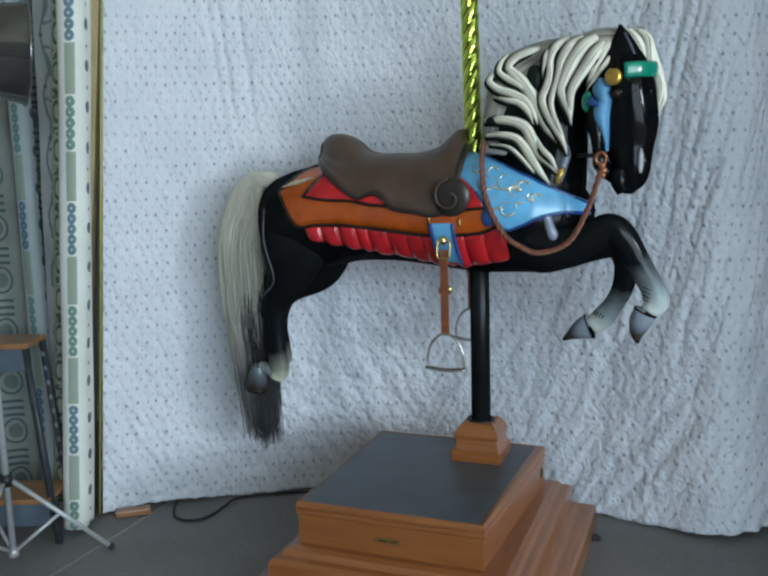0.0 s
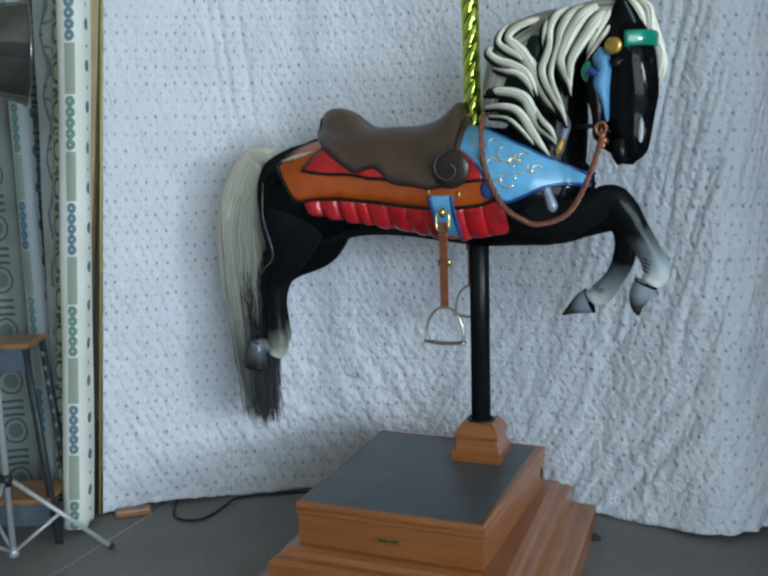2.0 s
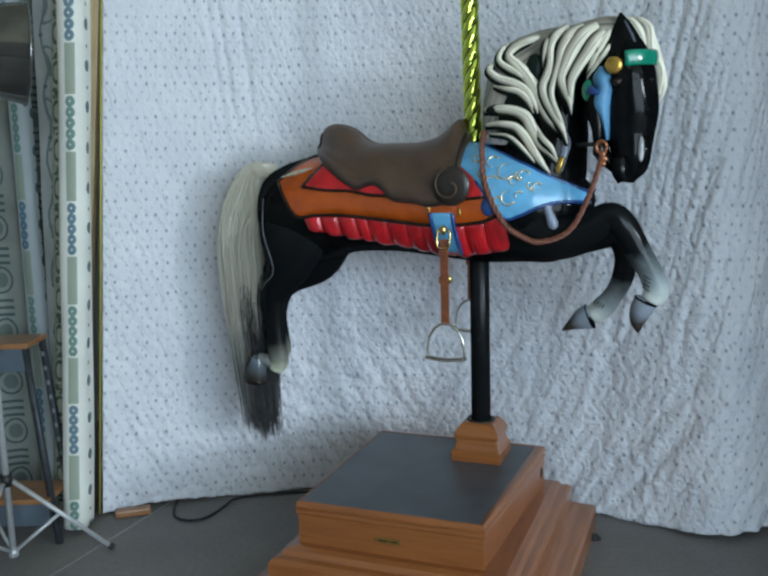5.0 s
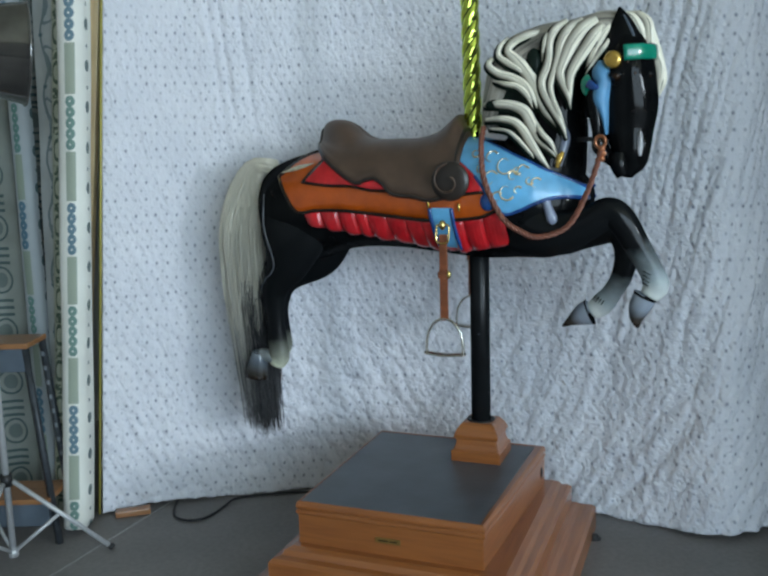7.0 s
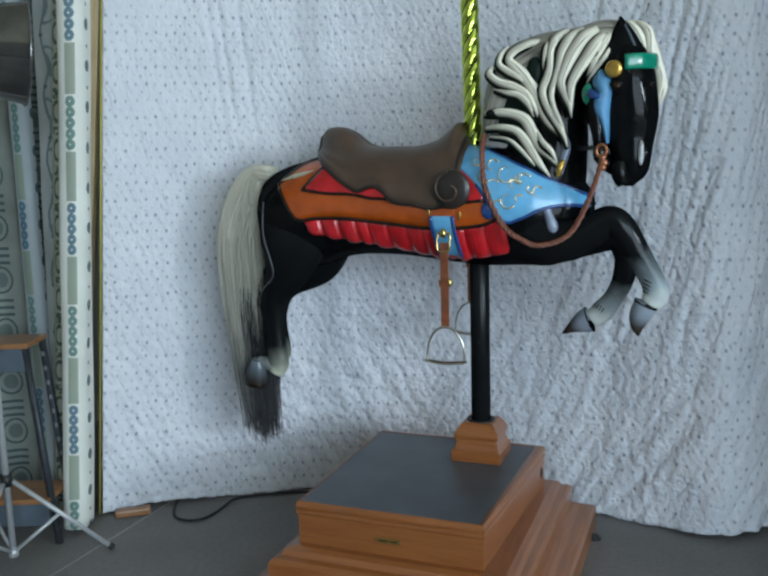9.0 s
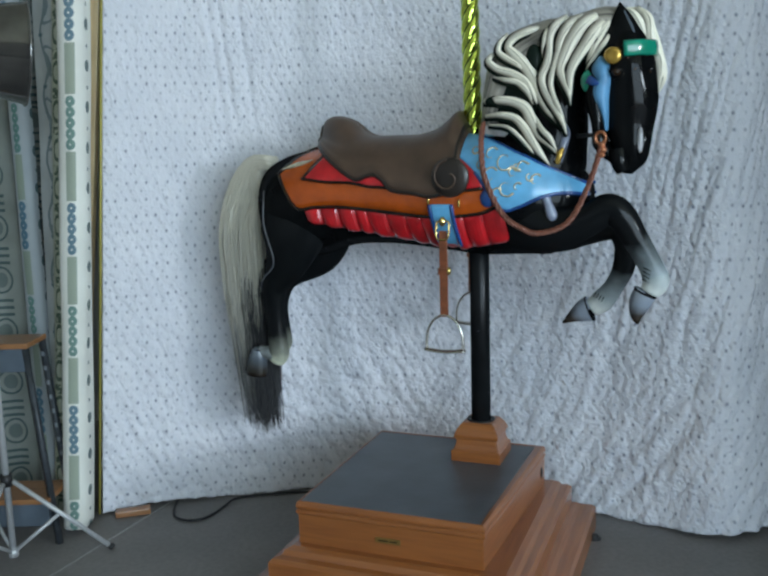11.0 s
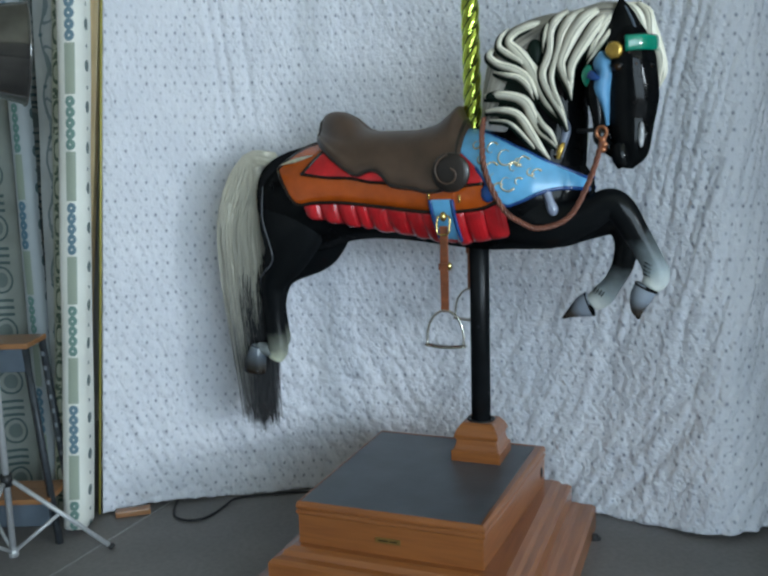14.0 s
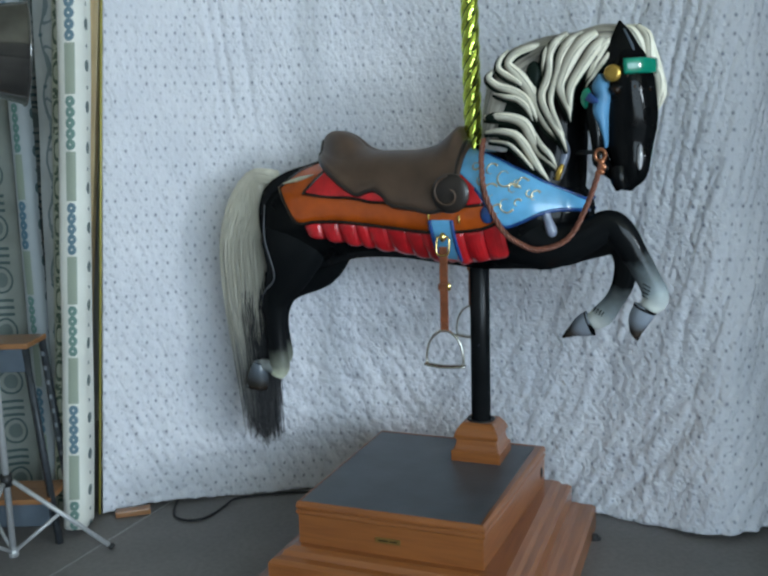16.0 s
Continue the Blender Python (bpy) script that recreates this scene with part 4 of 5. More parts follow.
part("rosette", limb((0.401, -0.168, 0.183, 0.003, 0.003), (0.401, -0.166, 0.183, 0.017, 0.017), (0.401, -0.158, 0.183, 0.0225, 0.0225), (0.401, -0.14, 0.183, 0.022, 0.022), ref=(0, 0, 1), seg=22, n=12), GOLD, head, "gold rosette")
part("brow_band", sweep(bmesh.new(), [(0.418 + 0.083 * math.sin(q), -0.076 - 0.088 * math.cos(q), 0.197 + 0.004 * math.sin(q), 0.020, 0.004) for q in np.linspace(0.12, 2.2, 20)], (0, 0, 1), 10, smooth=False), GREEN, head, "emerald-green brow band")
part("cheek_jewel", ball((0.337, -0.13, 0.125), (0.022, 0.02, 0.03), 14), GREEN, head, "dark green ornament")
for x, y, z in ((0.482, -0.122, 0.140), (0.410, -0.160, 0.140)):
    eye = part("eye", ball((x, y, z), (0.012, 0.012, 0.011), 14), enamel("brown_glass_eye", (0.02, 0.010, 0.005), 0.05, 0.4), head, "glossy brown glass eye")
    part("eyelid", ball((x, y + 0.003, z + 0.005), (0.018, 0.012, 0.011), 14), BLACK, eye)
for x, y in ((0.470, -0.144),):
    n = part("nostril", ball((x, y, -0.030), (0.008, 0.008, 0.033), 14), enamel("pale_nostril", (0.46, 0.46, 0.48), 0.3, 0.4), head, "greyish flared nostril")
for x, y, dx in ((0.408, -0.10, 0.0), (0.44, -0.02, 0.01)):
    ear = part("ear", limb((x + 0.012, y, 0.205, 0.028, 0.058), (x + 0.010, y - 0.004, 0.235, 0.026, 0.050), (x + 0.008, y - 0.006, 0.275, 0.017, 0.030), (x + 0.002 + dx, y - 0.008, 0.318, 0.002, 0.003), seg=16, n=22), BLACK, head, "pointed black ear")
    part("inner_ear", limb((x + 0.046, y - 0.014, 0.222, 0.008, 0.004), (x + 0.034, y - 0.018, 0.255, 0.008, 0.004), (x + 0.014, y - 0.014, 0.296, 0.004, 0.0025), seg=10, n=12), GREY, ear, "blue-grey inner ear")
for dx, dz in ((0.0, 0.0), (0.008, -0.012), (0.002, -0.026), (-0.010, 0.016)):
    part("brow_stud", ball((0.448 + dx, -0.157, 0.158 + dz), (0.0035, 0.004, 0.004), 8), SADDLE, head, "dull brown brow stud")
part("cheek_strap", limb((0.493, -0.045, 0.10, 0.012, 0.004), (0.496, -0.06, 0.04, 0.012, 0.004), (0.489, -0.075, -0.03, 0.010, 0.004), (0.484, -0.08, -0.06, 0.006, 0.003), n=14), GREEN, head, "dark green cheek strap")
part("bit", rod((0.30, -0.08, -0.014), (0.368, -0.15, -0.014), 0.006), CABLE, head, "black bit bar")
part("bit_ring", tube([(0.372 + 0.013 * math.cos(q), -0.155, -0.022 + 0.015 * math.sin(q)) for q in np.linspace(0, 2 * math.pi, 16)], 0.0045, 8, 40, (0, 1, 0)), COPPER, head, "coppery bit ring")
for k in range(3):
    part("rein_link", ball((0.376 + 0.004 * (k % 2), -0.160, -0.040 - 0.013 * k), (0.009, 0.006, 0.008), 10), COPPER, head, "coppery link")
part("bit_cheek", ball((0.366, -0.145, -0.03), (0.018, 0.012, 0.026), 12), DARK, head, "dark bit cheek")

# mane: taupe mass under long carved cream locks
part("mane_mass", limb((0.05, -0.02, 0.03, 0.06, 0.03), (0.085, -0.03, 0.12, 0.075, 0.055), (0.125, -0.03, 0.205, 0.08, 0.066), (0.20, -0.035, 0.250, 0.08, 0.050), (0.29, -0.045, 0.262, 0.075, 0.044), (0.37, -0.055, 0.275, 0.06, 0.045), (0.43, -0.06, 0.27, 0.04, 0.035), seg=22, n=40), TAUPE, horse, "taupe shaded body of the mane")
# green-black backing: cut paint and the shade of the gaps in one colour
part("mane_side", limb((0.07, -0.06, 0.11, 0.03, 0.085), (0.14, -0.075, 0.12, 0.03, 0.12), (0.20, -0.075, 0.11, 0.028, 0.12), (0.235, -0.07, 0.06, 0.02, 0.08), seg=22, n=30), GROOVE, horse, "green-black carved cuts of the mane")
# flat dark lumps put the shade of deep hollows into the colour
for x, z, w, h in ((0.188, 0.192, 0.022, 0.042), (0.085, 0.088, 0.034, 0.014)):
    part("hollow_shade", ball((x, -0.106, z), (w, 0.014, h), 14), GROOVE, horse, "green-black patch painted as the shade of a mane hollow")


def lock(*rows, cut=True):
    """A broad carved lock with a raised crest, painted dark round it for the cut."""
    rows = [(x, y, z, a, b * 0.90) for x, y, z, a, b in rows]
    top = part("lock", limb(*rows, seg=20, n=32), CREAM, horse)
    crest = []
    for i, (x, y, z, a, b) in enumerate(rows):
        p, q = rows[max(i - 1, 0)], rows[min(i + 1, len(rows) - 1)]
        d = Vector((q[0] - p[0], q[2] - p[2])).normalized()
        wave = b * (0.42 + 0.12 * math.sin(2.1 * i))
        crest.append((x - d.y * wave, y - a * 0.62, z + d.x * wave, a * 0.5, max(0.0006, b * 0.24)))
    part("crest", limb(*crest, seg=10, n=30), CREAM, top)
    # wider green-black surround: groove paint plus painted shade between locks
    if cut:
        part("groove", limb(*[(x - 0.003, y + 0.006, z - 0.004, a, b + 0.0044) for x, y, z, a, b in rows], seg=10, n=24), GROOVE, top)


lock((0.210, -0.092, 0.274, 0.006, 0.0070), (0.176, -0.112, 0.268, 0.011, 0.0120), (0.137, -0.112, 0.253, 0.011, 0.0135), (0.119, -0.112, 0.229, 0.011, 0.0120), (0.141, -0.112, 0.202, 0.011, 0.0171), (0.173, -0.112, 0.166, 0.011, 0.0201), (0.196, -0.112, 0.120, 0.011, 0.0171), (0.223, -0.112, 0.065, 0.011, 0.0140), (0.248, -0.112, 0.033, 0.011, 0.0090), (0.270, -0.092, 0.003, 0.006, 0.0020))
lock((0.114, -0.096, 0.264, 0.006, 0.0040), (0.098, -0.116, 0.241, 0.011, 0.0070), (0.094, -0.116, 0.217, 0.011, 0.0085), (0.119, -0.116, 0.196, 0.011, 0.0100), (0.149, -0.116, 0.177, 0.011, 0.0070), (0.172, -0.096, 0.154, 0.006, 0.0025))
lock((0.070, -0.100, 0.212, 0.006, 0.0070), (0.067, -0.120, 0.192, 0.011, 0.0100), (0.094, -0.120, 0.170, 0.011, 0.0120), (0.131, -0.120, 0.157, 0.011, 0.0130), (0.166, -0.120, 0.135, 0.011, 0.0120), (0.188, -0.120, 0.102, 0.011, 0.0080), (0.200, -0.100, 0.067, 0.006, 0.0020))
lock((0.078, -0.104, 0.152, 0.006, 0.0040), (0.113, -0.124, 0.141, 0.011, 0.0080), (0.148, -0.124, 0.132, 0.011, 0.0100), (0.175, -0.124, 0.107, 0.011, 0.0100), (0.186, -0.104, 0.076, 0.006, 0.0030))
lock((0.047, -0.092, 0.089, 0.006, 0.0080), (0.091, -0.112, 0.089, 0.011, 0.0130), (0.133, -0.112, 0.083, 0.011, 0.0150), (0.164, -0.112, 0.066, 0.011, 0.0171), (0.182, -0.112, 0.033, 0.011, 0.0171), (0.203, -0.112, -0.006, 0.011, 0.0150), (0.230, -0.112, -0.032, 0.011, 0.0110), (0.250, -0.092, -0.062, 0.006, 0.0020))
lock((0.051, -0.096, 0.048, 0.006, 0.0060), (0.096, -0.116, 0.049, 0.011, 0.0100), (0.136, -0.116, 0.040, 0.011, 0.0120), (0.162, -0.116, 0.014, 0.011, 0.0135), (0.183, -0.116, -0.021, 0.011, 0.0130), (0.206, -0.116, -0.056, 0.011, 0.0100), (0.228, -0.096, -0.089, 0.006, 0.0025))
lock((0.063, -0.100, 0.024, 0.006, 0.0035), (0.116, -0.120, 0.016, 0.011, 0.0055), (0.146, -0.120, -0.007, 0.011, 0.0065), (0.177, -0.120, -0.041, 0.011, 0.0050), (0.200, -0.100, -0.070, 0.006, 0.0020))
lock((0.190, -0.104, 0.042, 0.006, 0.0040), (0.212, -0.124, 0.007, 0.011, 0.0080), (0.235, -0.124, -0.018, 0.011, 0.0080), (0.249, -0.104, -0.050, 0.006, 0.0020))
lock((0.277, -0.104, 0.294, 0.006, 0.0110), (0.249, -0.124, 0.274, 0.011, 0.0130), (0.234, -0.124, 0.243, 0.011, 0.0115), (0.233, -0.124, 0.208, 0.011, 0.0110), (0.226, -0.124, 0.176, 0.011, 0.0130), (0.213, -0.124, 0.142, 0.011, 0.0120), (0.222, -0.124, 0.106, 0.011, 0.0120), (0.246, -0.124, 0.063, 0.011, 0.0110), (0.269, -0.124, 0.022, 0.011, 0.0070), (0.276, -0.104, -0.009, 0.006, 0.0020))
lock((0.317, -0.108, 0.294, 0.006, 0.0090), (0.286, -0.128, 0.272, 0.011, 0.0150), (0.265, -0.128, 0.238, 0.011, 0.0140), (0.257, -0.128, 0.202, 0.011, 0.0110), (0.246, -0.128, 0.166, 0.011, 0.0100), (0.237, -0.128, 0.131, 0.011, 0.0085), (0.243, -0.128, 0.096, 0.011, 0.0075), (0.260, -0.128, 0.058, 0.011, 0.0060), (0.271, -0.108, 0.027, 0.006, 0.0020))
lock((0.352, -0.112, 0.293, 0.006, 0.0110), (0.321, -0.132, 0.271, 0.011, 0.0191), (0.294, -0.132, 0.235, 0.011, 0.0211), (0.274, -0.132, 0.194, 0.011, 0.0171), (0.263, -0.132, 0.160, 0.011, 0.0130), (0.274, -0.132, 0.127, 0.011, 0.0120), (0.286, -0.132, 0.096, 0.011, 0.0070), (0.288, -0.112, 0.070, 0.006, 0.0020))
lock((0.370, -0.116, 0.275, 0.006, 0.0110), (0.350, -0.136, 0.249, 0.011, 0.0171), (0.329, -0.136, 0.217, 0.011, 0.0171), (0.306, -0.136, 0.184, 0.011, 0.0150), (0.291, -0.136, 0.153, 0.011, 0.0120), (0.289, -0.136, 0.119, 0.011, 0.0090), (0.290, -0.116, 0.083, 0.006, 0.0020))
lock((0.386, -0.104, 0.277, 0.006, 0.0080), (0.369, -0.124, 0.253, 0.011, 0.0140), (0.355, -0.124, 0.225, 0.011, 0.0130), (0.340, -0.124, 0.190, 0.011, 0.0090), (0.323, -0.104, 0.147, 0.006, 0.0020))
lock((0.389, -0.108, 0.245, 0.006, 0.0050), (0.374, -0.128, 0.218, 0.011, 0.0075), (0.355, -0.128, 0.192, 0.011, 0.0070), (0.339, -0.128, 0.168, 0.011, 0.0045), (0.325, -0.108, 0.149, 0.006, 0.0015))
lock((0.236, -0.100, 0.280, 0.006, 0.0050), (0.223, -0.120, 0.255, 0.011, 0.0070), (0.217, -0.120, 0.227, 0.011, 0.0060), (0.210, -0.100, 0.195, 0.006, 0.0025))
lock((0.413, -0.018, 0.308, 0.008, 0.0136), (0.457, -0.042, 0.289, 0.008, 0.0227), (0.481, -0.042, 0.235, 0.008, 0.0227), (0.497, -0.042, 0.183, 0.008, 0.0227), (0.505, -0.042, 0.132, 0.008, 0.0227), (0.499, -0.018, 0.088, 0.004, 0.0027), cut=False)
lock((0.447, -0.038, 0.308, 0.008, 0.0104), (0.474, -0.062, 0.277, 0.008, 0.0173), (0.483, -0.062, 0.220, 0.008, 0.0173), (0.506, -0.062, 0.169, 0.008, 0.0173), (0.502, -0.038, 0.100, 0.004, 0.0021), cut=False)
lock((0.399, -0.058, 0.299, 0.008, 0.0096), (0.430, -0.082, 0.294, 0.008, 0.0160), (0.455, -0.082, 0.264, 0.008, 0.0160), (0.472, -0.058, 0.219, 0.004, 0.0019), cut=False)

part("neck_ribbon", limb((0.262, -0.085, 0.015, 0.012, 0.012), (0.270, -0.086, -0.01, 0.010, 0.013), (0.262, -0.088, -0.045, 0.010, 0.011), (0.250, -0.095, -0.08, 0.01, 0.012), n=16), LAVENDER, horse, "lavender-grey carved ribbon")
part("neck_clasp", limb((0.266, -0.104, -0.045, 0.006, 0.006), (0.258, -0.110, -0.065, 0.008, 0.009), (0.252, -0.112, -0.088, 0.005, 0.006), n=12), GOLD, horse, "gold clasp")

# braided rein from the saddle to the bit
path = spline([(0.045, -0.10, 0.03), (0.053, -0.155, -0.03), (0.068, -0.175, -0.12), (0.115, -0.178, -0.215), (0.165, -0.172, -0.255), (0.215, -0.165, -0.27), (0.29, -0.155, -0.24), (0.342, -0.155, -0.145), (0.378, -0.158, -0.035)], 150)
rein = part("rein", sweep(bmesh.new(), [(*q, 0.0035, 0.0035) for q in path], (0, 1, 0), 6, smooth=False), ROPE, horse, "braided reddish-brown leather rein")
for k in range(3):
    pts = []
    for i, q in enumerate(path):
        t = Vector(path[min(i + 1, 150)] - path[max(i - 1, 0)]).normalized()
        a = (Vector((0, 1, 0)) - t * t.y).normalized()
        b = t.cross(a)
        w = i * 0.55 + k * 2 * math.pi / 3
        pts.append((*(Vector(q) + (a * math.cos(w) + b * math.sin(w)) * 0.0042), 0.0042, 0.0042))
    part("strand", sweep(bmesh.new(), pts, (0, 1, 0), 6, smooth=False), ROPE, rein)
part("tassel", limb((0.222, -0.128, -0.165, 0.016, 0.016), (0.23, -0.133, -0.19, 0.012, 0.012), (0.243, -0.133, -0.225, 0.014, 0.015), (0.248, -0.125, -0.245, 0.008, 0.008), n=14), LAVENDER, horse, "silver painted tassel")
part("tassel_tip", limb((0.247, -0.132, -0.236, 0.008, 0.009), (0.251, -0.134, -0.252, 0.009, 0.010), (0.258, -0.130, -0.266, 0.004, 0.004), n=10), GOLD, horse, "dull gold tassel tip")

# pole: spiral brass sleeve above, black pipe below
sleeve = part("brass_pole", spiral_pole(), POLE, horse, "twisted bright brass pole")
# dark green coils paint in the shade and dark reflections of the flutes
for k in range(4):
    coil = []
    for i in range(321):
        z = -0.03 + 0.80 * i / 320
        q = 33 * z + math.pi / 4 + k * math.pi / 2
        coil.append((-0.0135 - 0.018 * z + 0.0213 * math.cos(q), 0.0213 * math.sin(q), z, 0.0032, 0.0032))
    part("twist_groove", sweep(bmesh.new(), coil, (1, 0, 0), 6, smooth=False), FLUTE_SHADE, sleeve, "dark green coil that paints the shade in a twist groove")
part("pole_pipe", rod((0, 0, -1.06), (0, 0, -0.02), 0.0295, seg=32), PIPE, horse, "black steel pole")
part("scuff", rod((-0.0245, -0.0165, -0.584), (0.004, -0.0297, -0.578), 0.0012, 0.0012, 6), GREY, horse, "pale scuff")

# tail of real hair, pale above and dark at the tips
part("tail_core", limb((-0.655, 0.01, -0.075, 0.012, 0.010), (-0.715, 0.01, -0.078, 0.022, 0.018), (-0.765, 0.005, -0.125, 0.022, 0.020), (-0.80, 0.005, -0.20, 0.026, 0.028), (-0.805, 0.005, -0.34, 0.026, 0.028), (-0.805, 0, -0.50, 0.03, 0.022), (-0.80, 0, -0.66, 0.008, 0.006), n=30), HAIR_PALE, horse)
rnd = random.Random(11)
for name, count, mat, lab in (("pale_hair", 2400, HAIR_PALE, "pale grey tail hair darkening to the tips"), ("dark_hair", 640, HAIR_DARK, "black tail hair")):
    bm = bmesh.new()
    for k in range(count):
        u, v = rnd.random(), rnd.uniform(-1, 1)
        if name == "pale_hair":
            x = -0.868 + 0.135 * u ** 1.15
            end = rnd.uniform(-0.62, -0.48) if u > 0.55 else rnd.uniform(-0.95, -0.60)
        else:
            x = -0.80 + 0.085 * u
            end = rnd.uniform(-0.975, -0.80)
        top = -0.035 - 0.05 * u
        y0, y1 = v * 0.028, v * 0.05 + rnd.uniform(-0.012, 0.012)
        drift = rnd.uniform(-0.012, 0.012)
        tip = (-0.80 if name == "pale_hair" and u < 0.5 else -0.765) + rnd.uniform(-0.03, 0.035)
        rows = [(-0.660 - 0.02 * (1 - u), y0 * 0.7, top - 0.01, 0.0012, 0.0012), (-0.728 - 0.034 * (1 - u), y0, top - 0.008 * (1 - u), 0.0016, 0.0016), (x + 0.024, y0, -0.135 - 0.04 * u, 0.0017, 0.0017),
                (x + 0.6 * drift, y1, -0.27, 0.0016, 0.0016), (x + 0.005 + drift, y1, -0.45, 0.0014, 0.0014)]
        if name == "dark_hair":
            rows = [(x + 0.01, 0.03, rnd.uniform(-0.26, -0.14), 0.0006, 0.0006), (x + 0.008, 0.03 + 0.3 * y1, -0.34, 0.002, 0.002)] + rows[4:]
        f = min(1, (-0.45 - end) / 0.5)
        rows.append((x + 0.012 + (tip - x) * 0.45 * f + drift, y1, -0.45 + (end + 0.45) * 0.55, 0.0011, 0.0011))
        rows.append((x + 0.015 + (tip - x) * f * 0.9, y1 + drift, end, 0.0006, 0.0006))
        sweep(bm, rows, (0, 1, 0), 3, 16)
    part(name, bm, mat, horse, lab)


# ---- patterned hangings and clutter beside the sheet ----
def leaning(lx):
    return lambda s, z: (lx * z, 0.0)


def sway(k, a):
    return lambda s, z: a * math.sin(s * 60 + k) + 0.006 * noise.noise((s * 14, z * 2.5, k))


drape("patterned_curtain", [(-1.95, 3.02), (-1.75, 3.07), (-1.60, 3.02), (-1.45, 3.04), (-1.30, 3.06), (-1.20, 3.12)], 0.03, 2.35, leaning(0.0), sway(1, 0.006), RINGS, "cotton curtain printed with large green rings and bars, ground darkened for shade", 120, 60)
drape("patterned_curtain", [(-1.285, 2.99), (-1.275, 2.95), (-1.245, 2.935), (-1.215, 2.94), (-1.20, 2.97)], 0.03, 2.35, leaning(0.004), sway(2, 0.004), PRINT_MID, "greyish cotton curtain fold printed with blue beads", 50, 60)
drape("patterned_curtain", [(-1.228, 2.965), (-1.205, 2.945), (-1.17, 2.93), (-1.14, 2.94), (-1.13, 2.97)], 0.03, 2.35, leaning(0.040), sway(3, 0.004), BLOTS, "faded cotton curtain fold printed with wavy teal scrolls", 50, 60)
drape("patterned_curtain", [(-1.205, 2.885), (-1.185, 2.852), (-1.16, 2.842), (-1.140, 2.86), (-1.135, 2.90)], 0.03, 2.35, leaning(0.080), sway(4, 0.003), CHAIN, "dim cotton curtain fold printed with dark green ovals", 50, 60)
drape("patterned_curtain", [(-1.135, 2.80), (-1.122, 2.735), (-1.105, 2.712), (-1.075, 2.70), (-1.05, 2.705), (-1.034, 2.735), (-1.04, 2.80)], 0.02, 2.35, leaning(0.074),
      lambda s, z: 0.005 * noise.noise((s * 14, z * 2.5, 9)), PRINT, "white cotton curtain fold printed with green and blue beads", 60, 80)

post = box(-0.035, 0.035, -0.02, 0.02, 0, 2.5, 0.003)
tagged(part("wooden_post", post, PINE, None, "", False), "upright pale pine post beside the hung sheet", "post").matrix_world = pose(-1.156, 2.955, 0.005, 0, 6.3, 0)
strip = part("edge_strip", rod((0, 0, 0), (0, 0, 2.3), 0.0042, seg=10), plain("olive_gilt", (0.42, 0.36, 0.08), 0.45, 0.2), None, "olive-yellow edge strip down the side of the sheet")
tagged(strip, category="strip").matrix_world = pose(-1.036, 2.85, 0.01, 0, 4.75, 0)
tagged(part("wood_block", box(-0.06, 0.06, -0.02, 0.02, 0, 0.022, 0.004), TREAD, None, "", False), "short orange-brown wood offcut lying on the floor", "wood block").matrix_world = pose(-0.92, 2.86, 0.001, 0, 0, 16)
pts = [(-0.055, 0.12, 0), (-0.05, 0.05, 0), (-0.03, -0.02, 0), (0.02, -0.055, 0), (0.07, -0.045, 0), (0.105, 0.0, 0), (0.13, 0.06, 0), (0.17, 0.13, 0), (0.34, 0.165, 0), (0.62, 0.17, 0)]
cable = part("cable", tube([(x, y, z + 0.005) for x, y, z in pts], 0.0045, 8, 90), CABLE, None, "thin black electric cable looped on the floor")
tagged(cable, category="cable").matrix_world = pose(-0.73, 2.84, 0.001)


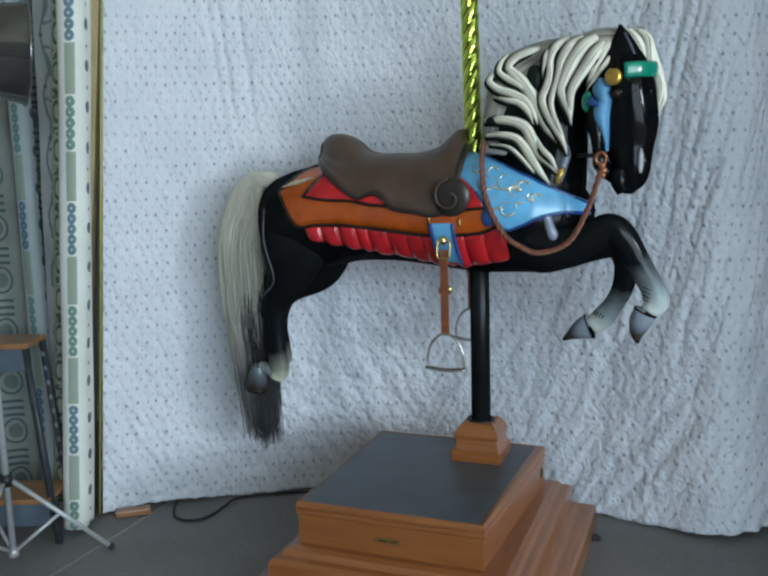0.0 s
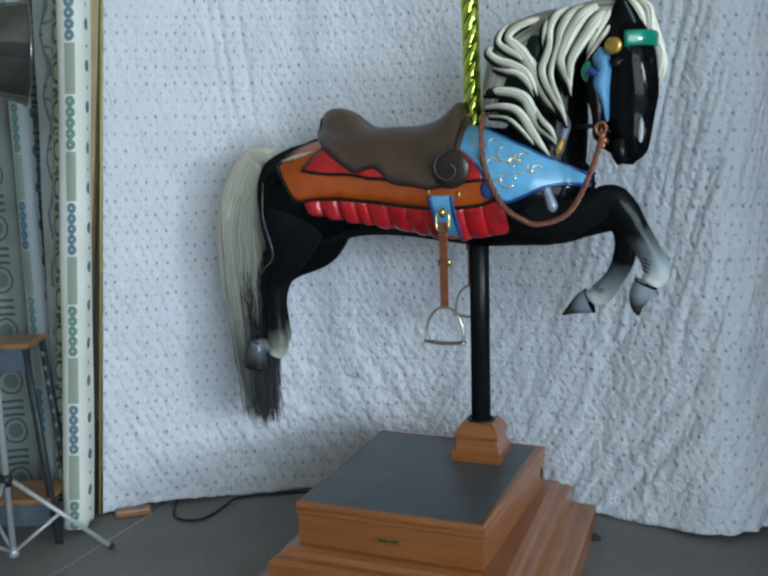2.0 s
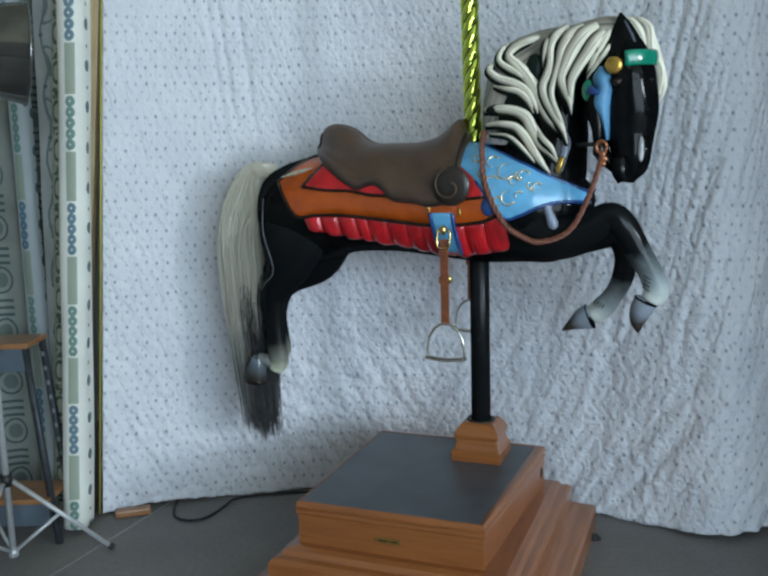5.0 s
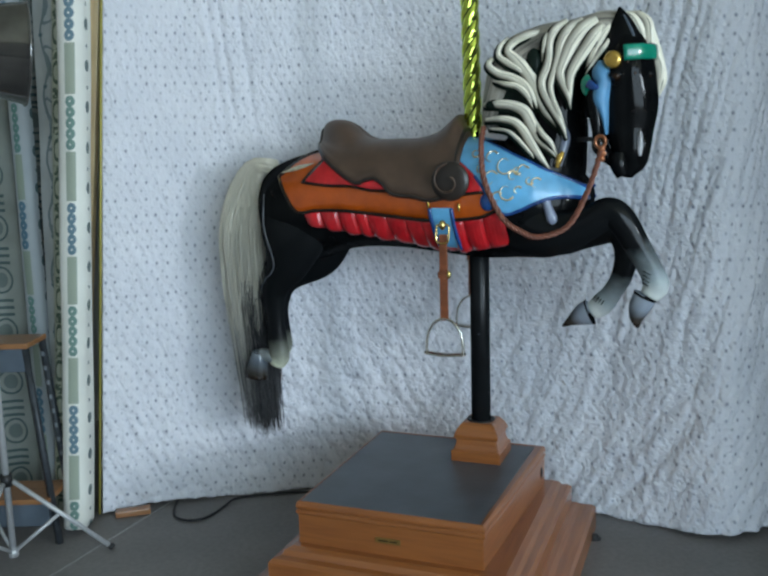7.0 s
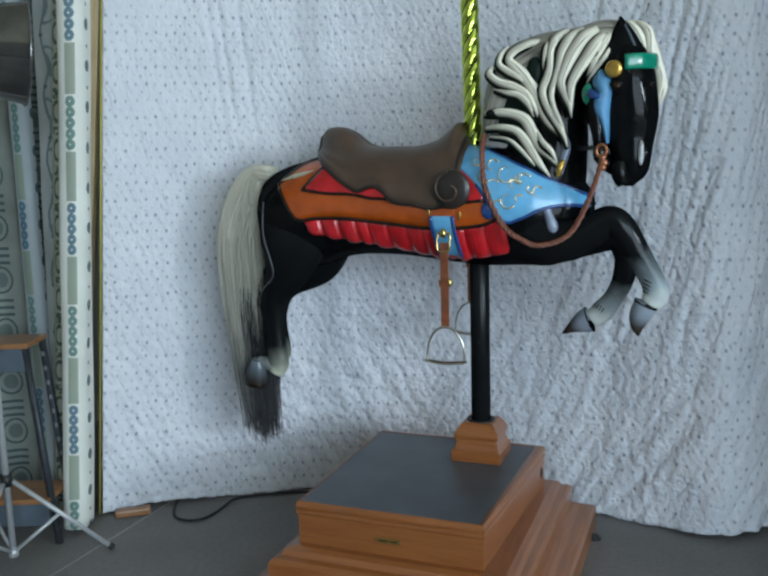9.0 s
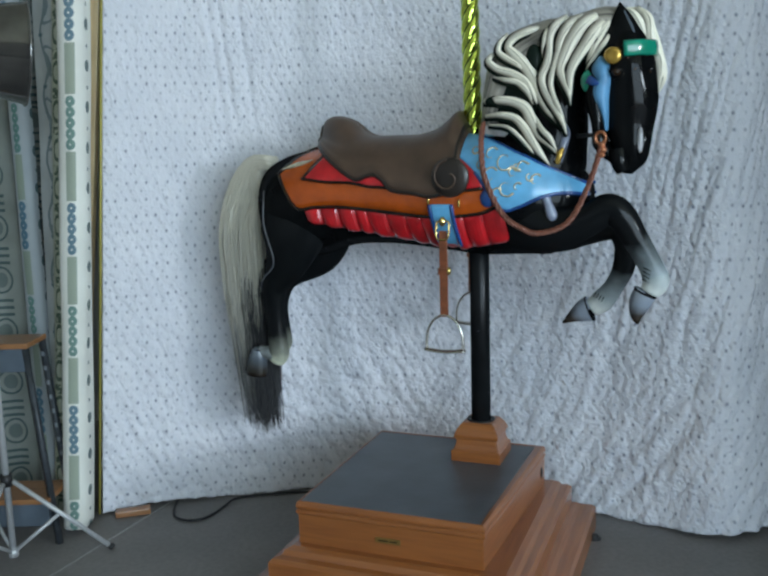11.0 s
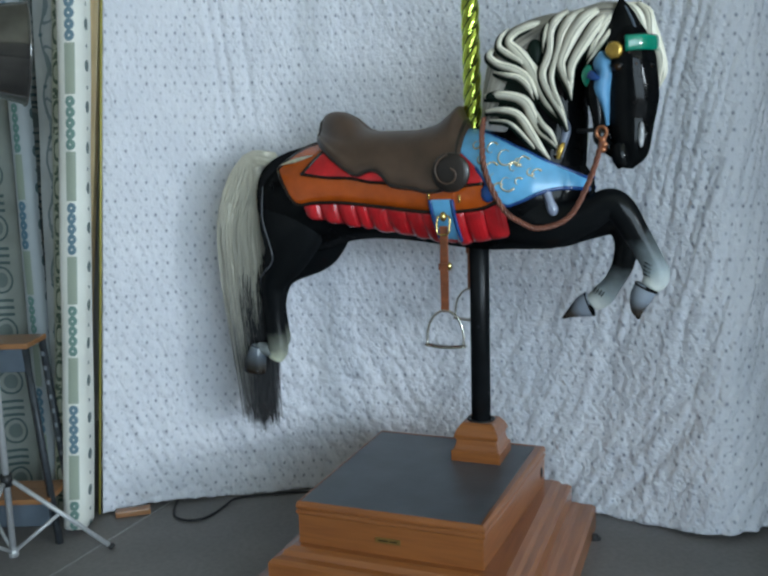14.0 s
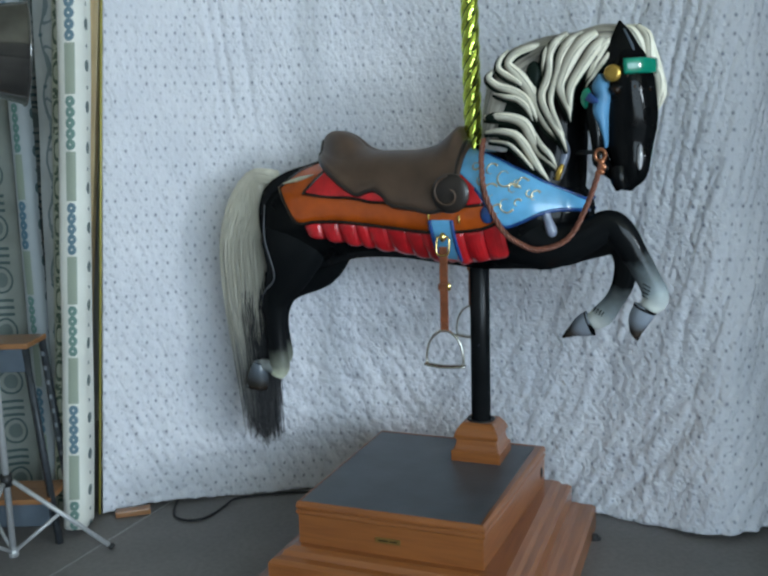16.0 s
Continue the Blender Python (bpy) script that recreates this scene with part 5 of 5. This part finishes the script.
def work_lamp():
    th = thing("work_lamp", pose(-1.19, 2.5, 0), "dark metal bell lamp on a silver tripod stand", "lamp")
    part("column", rod((0, 0, 0.03), (0.0, 0, 1.56), 0.010, seg=14), ALU, th, "silver tube")
    part("hub", rod((0, 0, 0.262), (0, 0, 0.30), 0.018, seg=14), CABLE, th, "black plastic hub")
    part("collar", rod((0, 0, 0.03), (0, 0, 0.055), 0.015, seg=14), ALU, th)
    d = Vector((0.275, 0.095, 0))
    for q in (0, 120, 240):
        e = Matrix.Rotation(radians(q), 3, "Z") @ d
        leg = part("leg", rod((e.x * 0.06, e.y * 0.06, 0.275), (e.x, e.y, 0.008), 0.0075, seg=10), ALU, th, "silver leg")
        part("foot", ball((e.x, e.y, 0.010), (0.012, 0.012, 0.010), 10), CABLE, leg, "black rubber foot")
        part("brace", rod((0, 0, 0.042), (e.x * 0.5, e.y * 0.5, 0.148), 0.006, seg=8), ALU, th, "silver brace")
    shade = lathe([(0.0, 0.24), (0.03, 0.235), (0.036, 0.19), (0.06, 0.165), (0.10, 0.12), (0.128, 0.06), (0.142, 0.0), (0.145, -0.004), (0.139, -0.002), (0.124, 0.058), (0.096, 0.116), (0.05, 0.16), (0.0, 0.165)], 40)
    s = part("shade", shade, LAMP, th, "dark bronze bell shade")
    s.matrix_local = pose(0.196, -0.05, 1.555, 0, -86, 29)
    part("rim", tube([(0.143 * math.cos(q), 0.143 * math.sin(q), -0.002) for q in np.linspace(0, 2 * math.pi, 40)], 0.004, 8, 120), LAMP, s, "rolled metal rim")
    part("lining", lathe([(0.136, -0.0045), (0.122, 0.056), (0.094, 0.113), (0.05, 0.156), (0.0, 0.160)], 40), plain("amber_lining", (0.75, 0.42, 0.10), 0.3, 0.6), s, "amber metal inside of the shade")
    part("bracket", rod((0, 0, 1.54), (0.0, -0.05, 1.555), 0.009, seg=10), ALU, th)


def step_stool():
    th = thing("step_stool", pose(-1.33, 2.72, 0), "grey step stool with worn orange wooden treads", "step stool")
    for z, x1, y0 in ((0.683, 0.185, -0.085), (0.165, 0.215, -0.10)):
        t = part("tread", box(-0.22, x1, y0, 0.075, z - 0.018, z, 0.004), TREAD, th, "worn orange plywood tread", False)
        part("apron", box(-0.215, x1 - 0.006, y0 + 0.006, y0 + 0.024, z - 0.095, z - 0.018, 0.003), GREY, t, "blue-grey front apron", False)
    for x, lx in ((0.172, 0.055), (-0.20, -0.02)):
        for y in (-0.075, 0.065):
            leg = part("leg", limb((x + lx, y, 0.0, 0.010, 0.013), (x, y, 0.664, 0.010, 0.013), n=2, seg=4), IRON, th, "dark steel leg")
            if y > 0:
                for k in range(12):
                    part("slot", box(x + lx - 0.002 - lx * k / 12 - 0.004, x + lx - lx * k / 12 + 0.004, y - 0.0125, y - 0.0095, 0.06 + k * 0.05, 0.075 + k * 0.05, 0), SLOT, leg, "", False)


work_lamp()
step_stool()
knob = lathe([(0.0, 0.016), (0.010, 0.015), (0.014, 0.010), (0.014, 0.004), (0.022, 0.003), (0.022, 0.0)], 16)
tagged(part("floor_bolt", knob, CABLE, None, "small black bolt head on the concrete floor"), category="bolt").location = (0.655, 2.565, 0.001)


# ---- movement: the pole's crank lifts and lowers the horse, which twists a little in its guide ----
def motions():
    rows = []
    for k in range(0, 65):
        t = k * 0.25
        q = 2 * math.pi * (t + 0.14) / 4.17
        lift = 0.0779 * ((1 - math.cos(q)) / 2 - 0.06 * math.sin(q) ** 2)
        twist = 0.4 * math.tanh(2.5 * math.sin(q))
        rows.append((t, HORSE @ pose(0, 0, lift, 0, 0, twist)))
    walk(horse, rows)


motions()
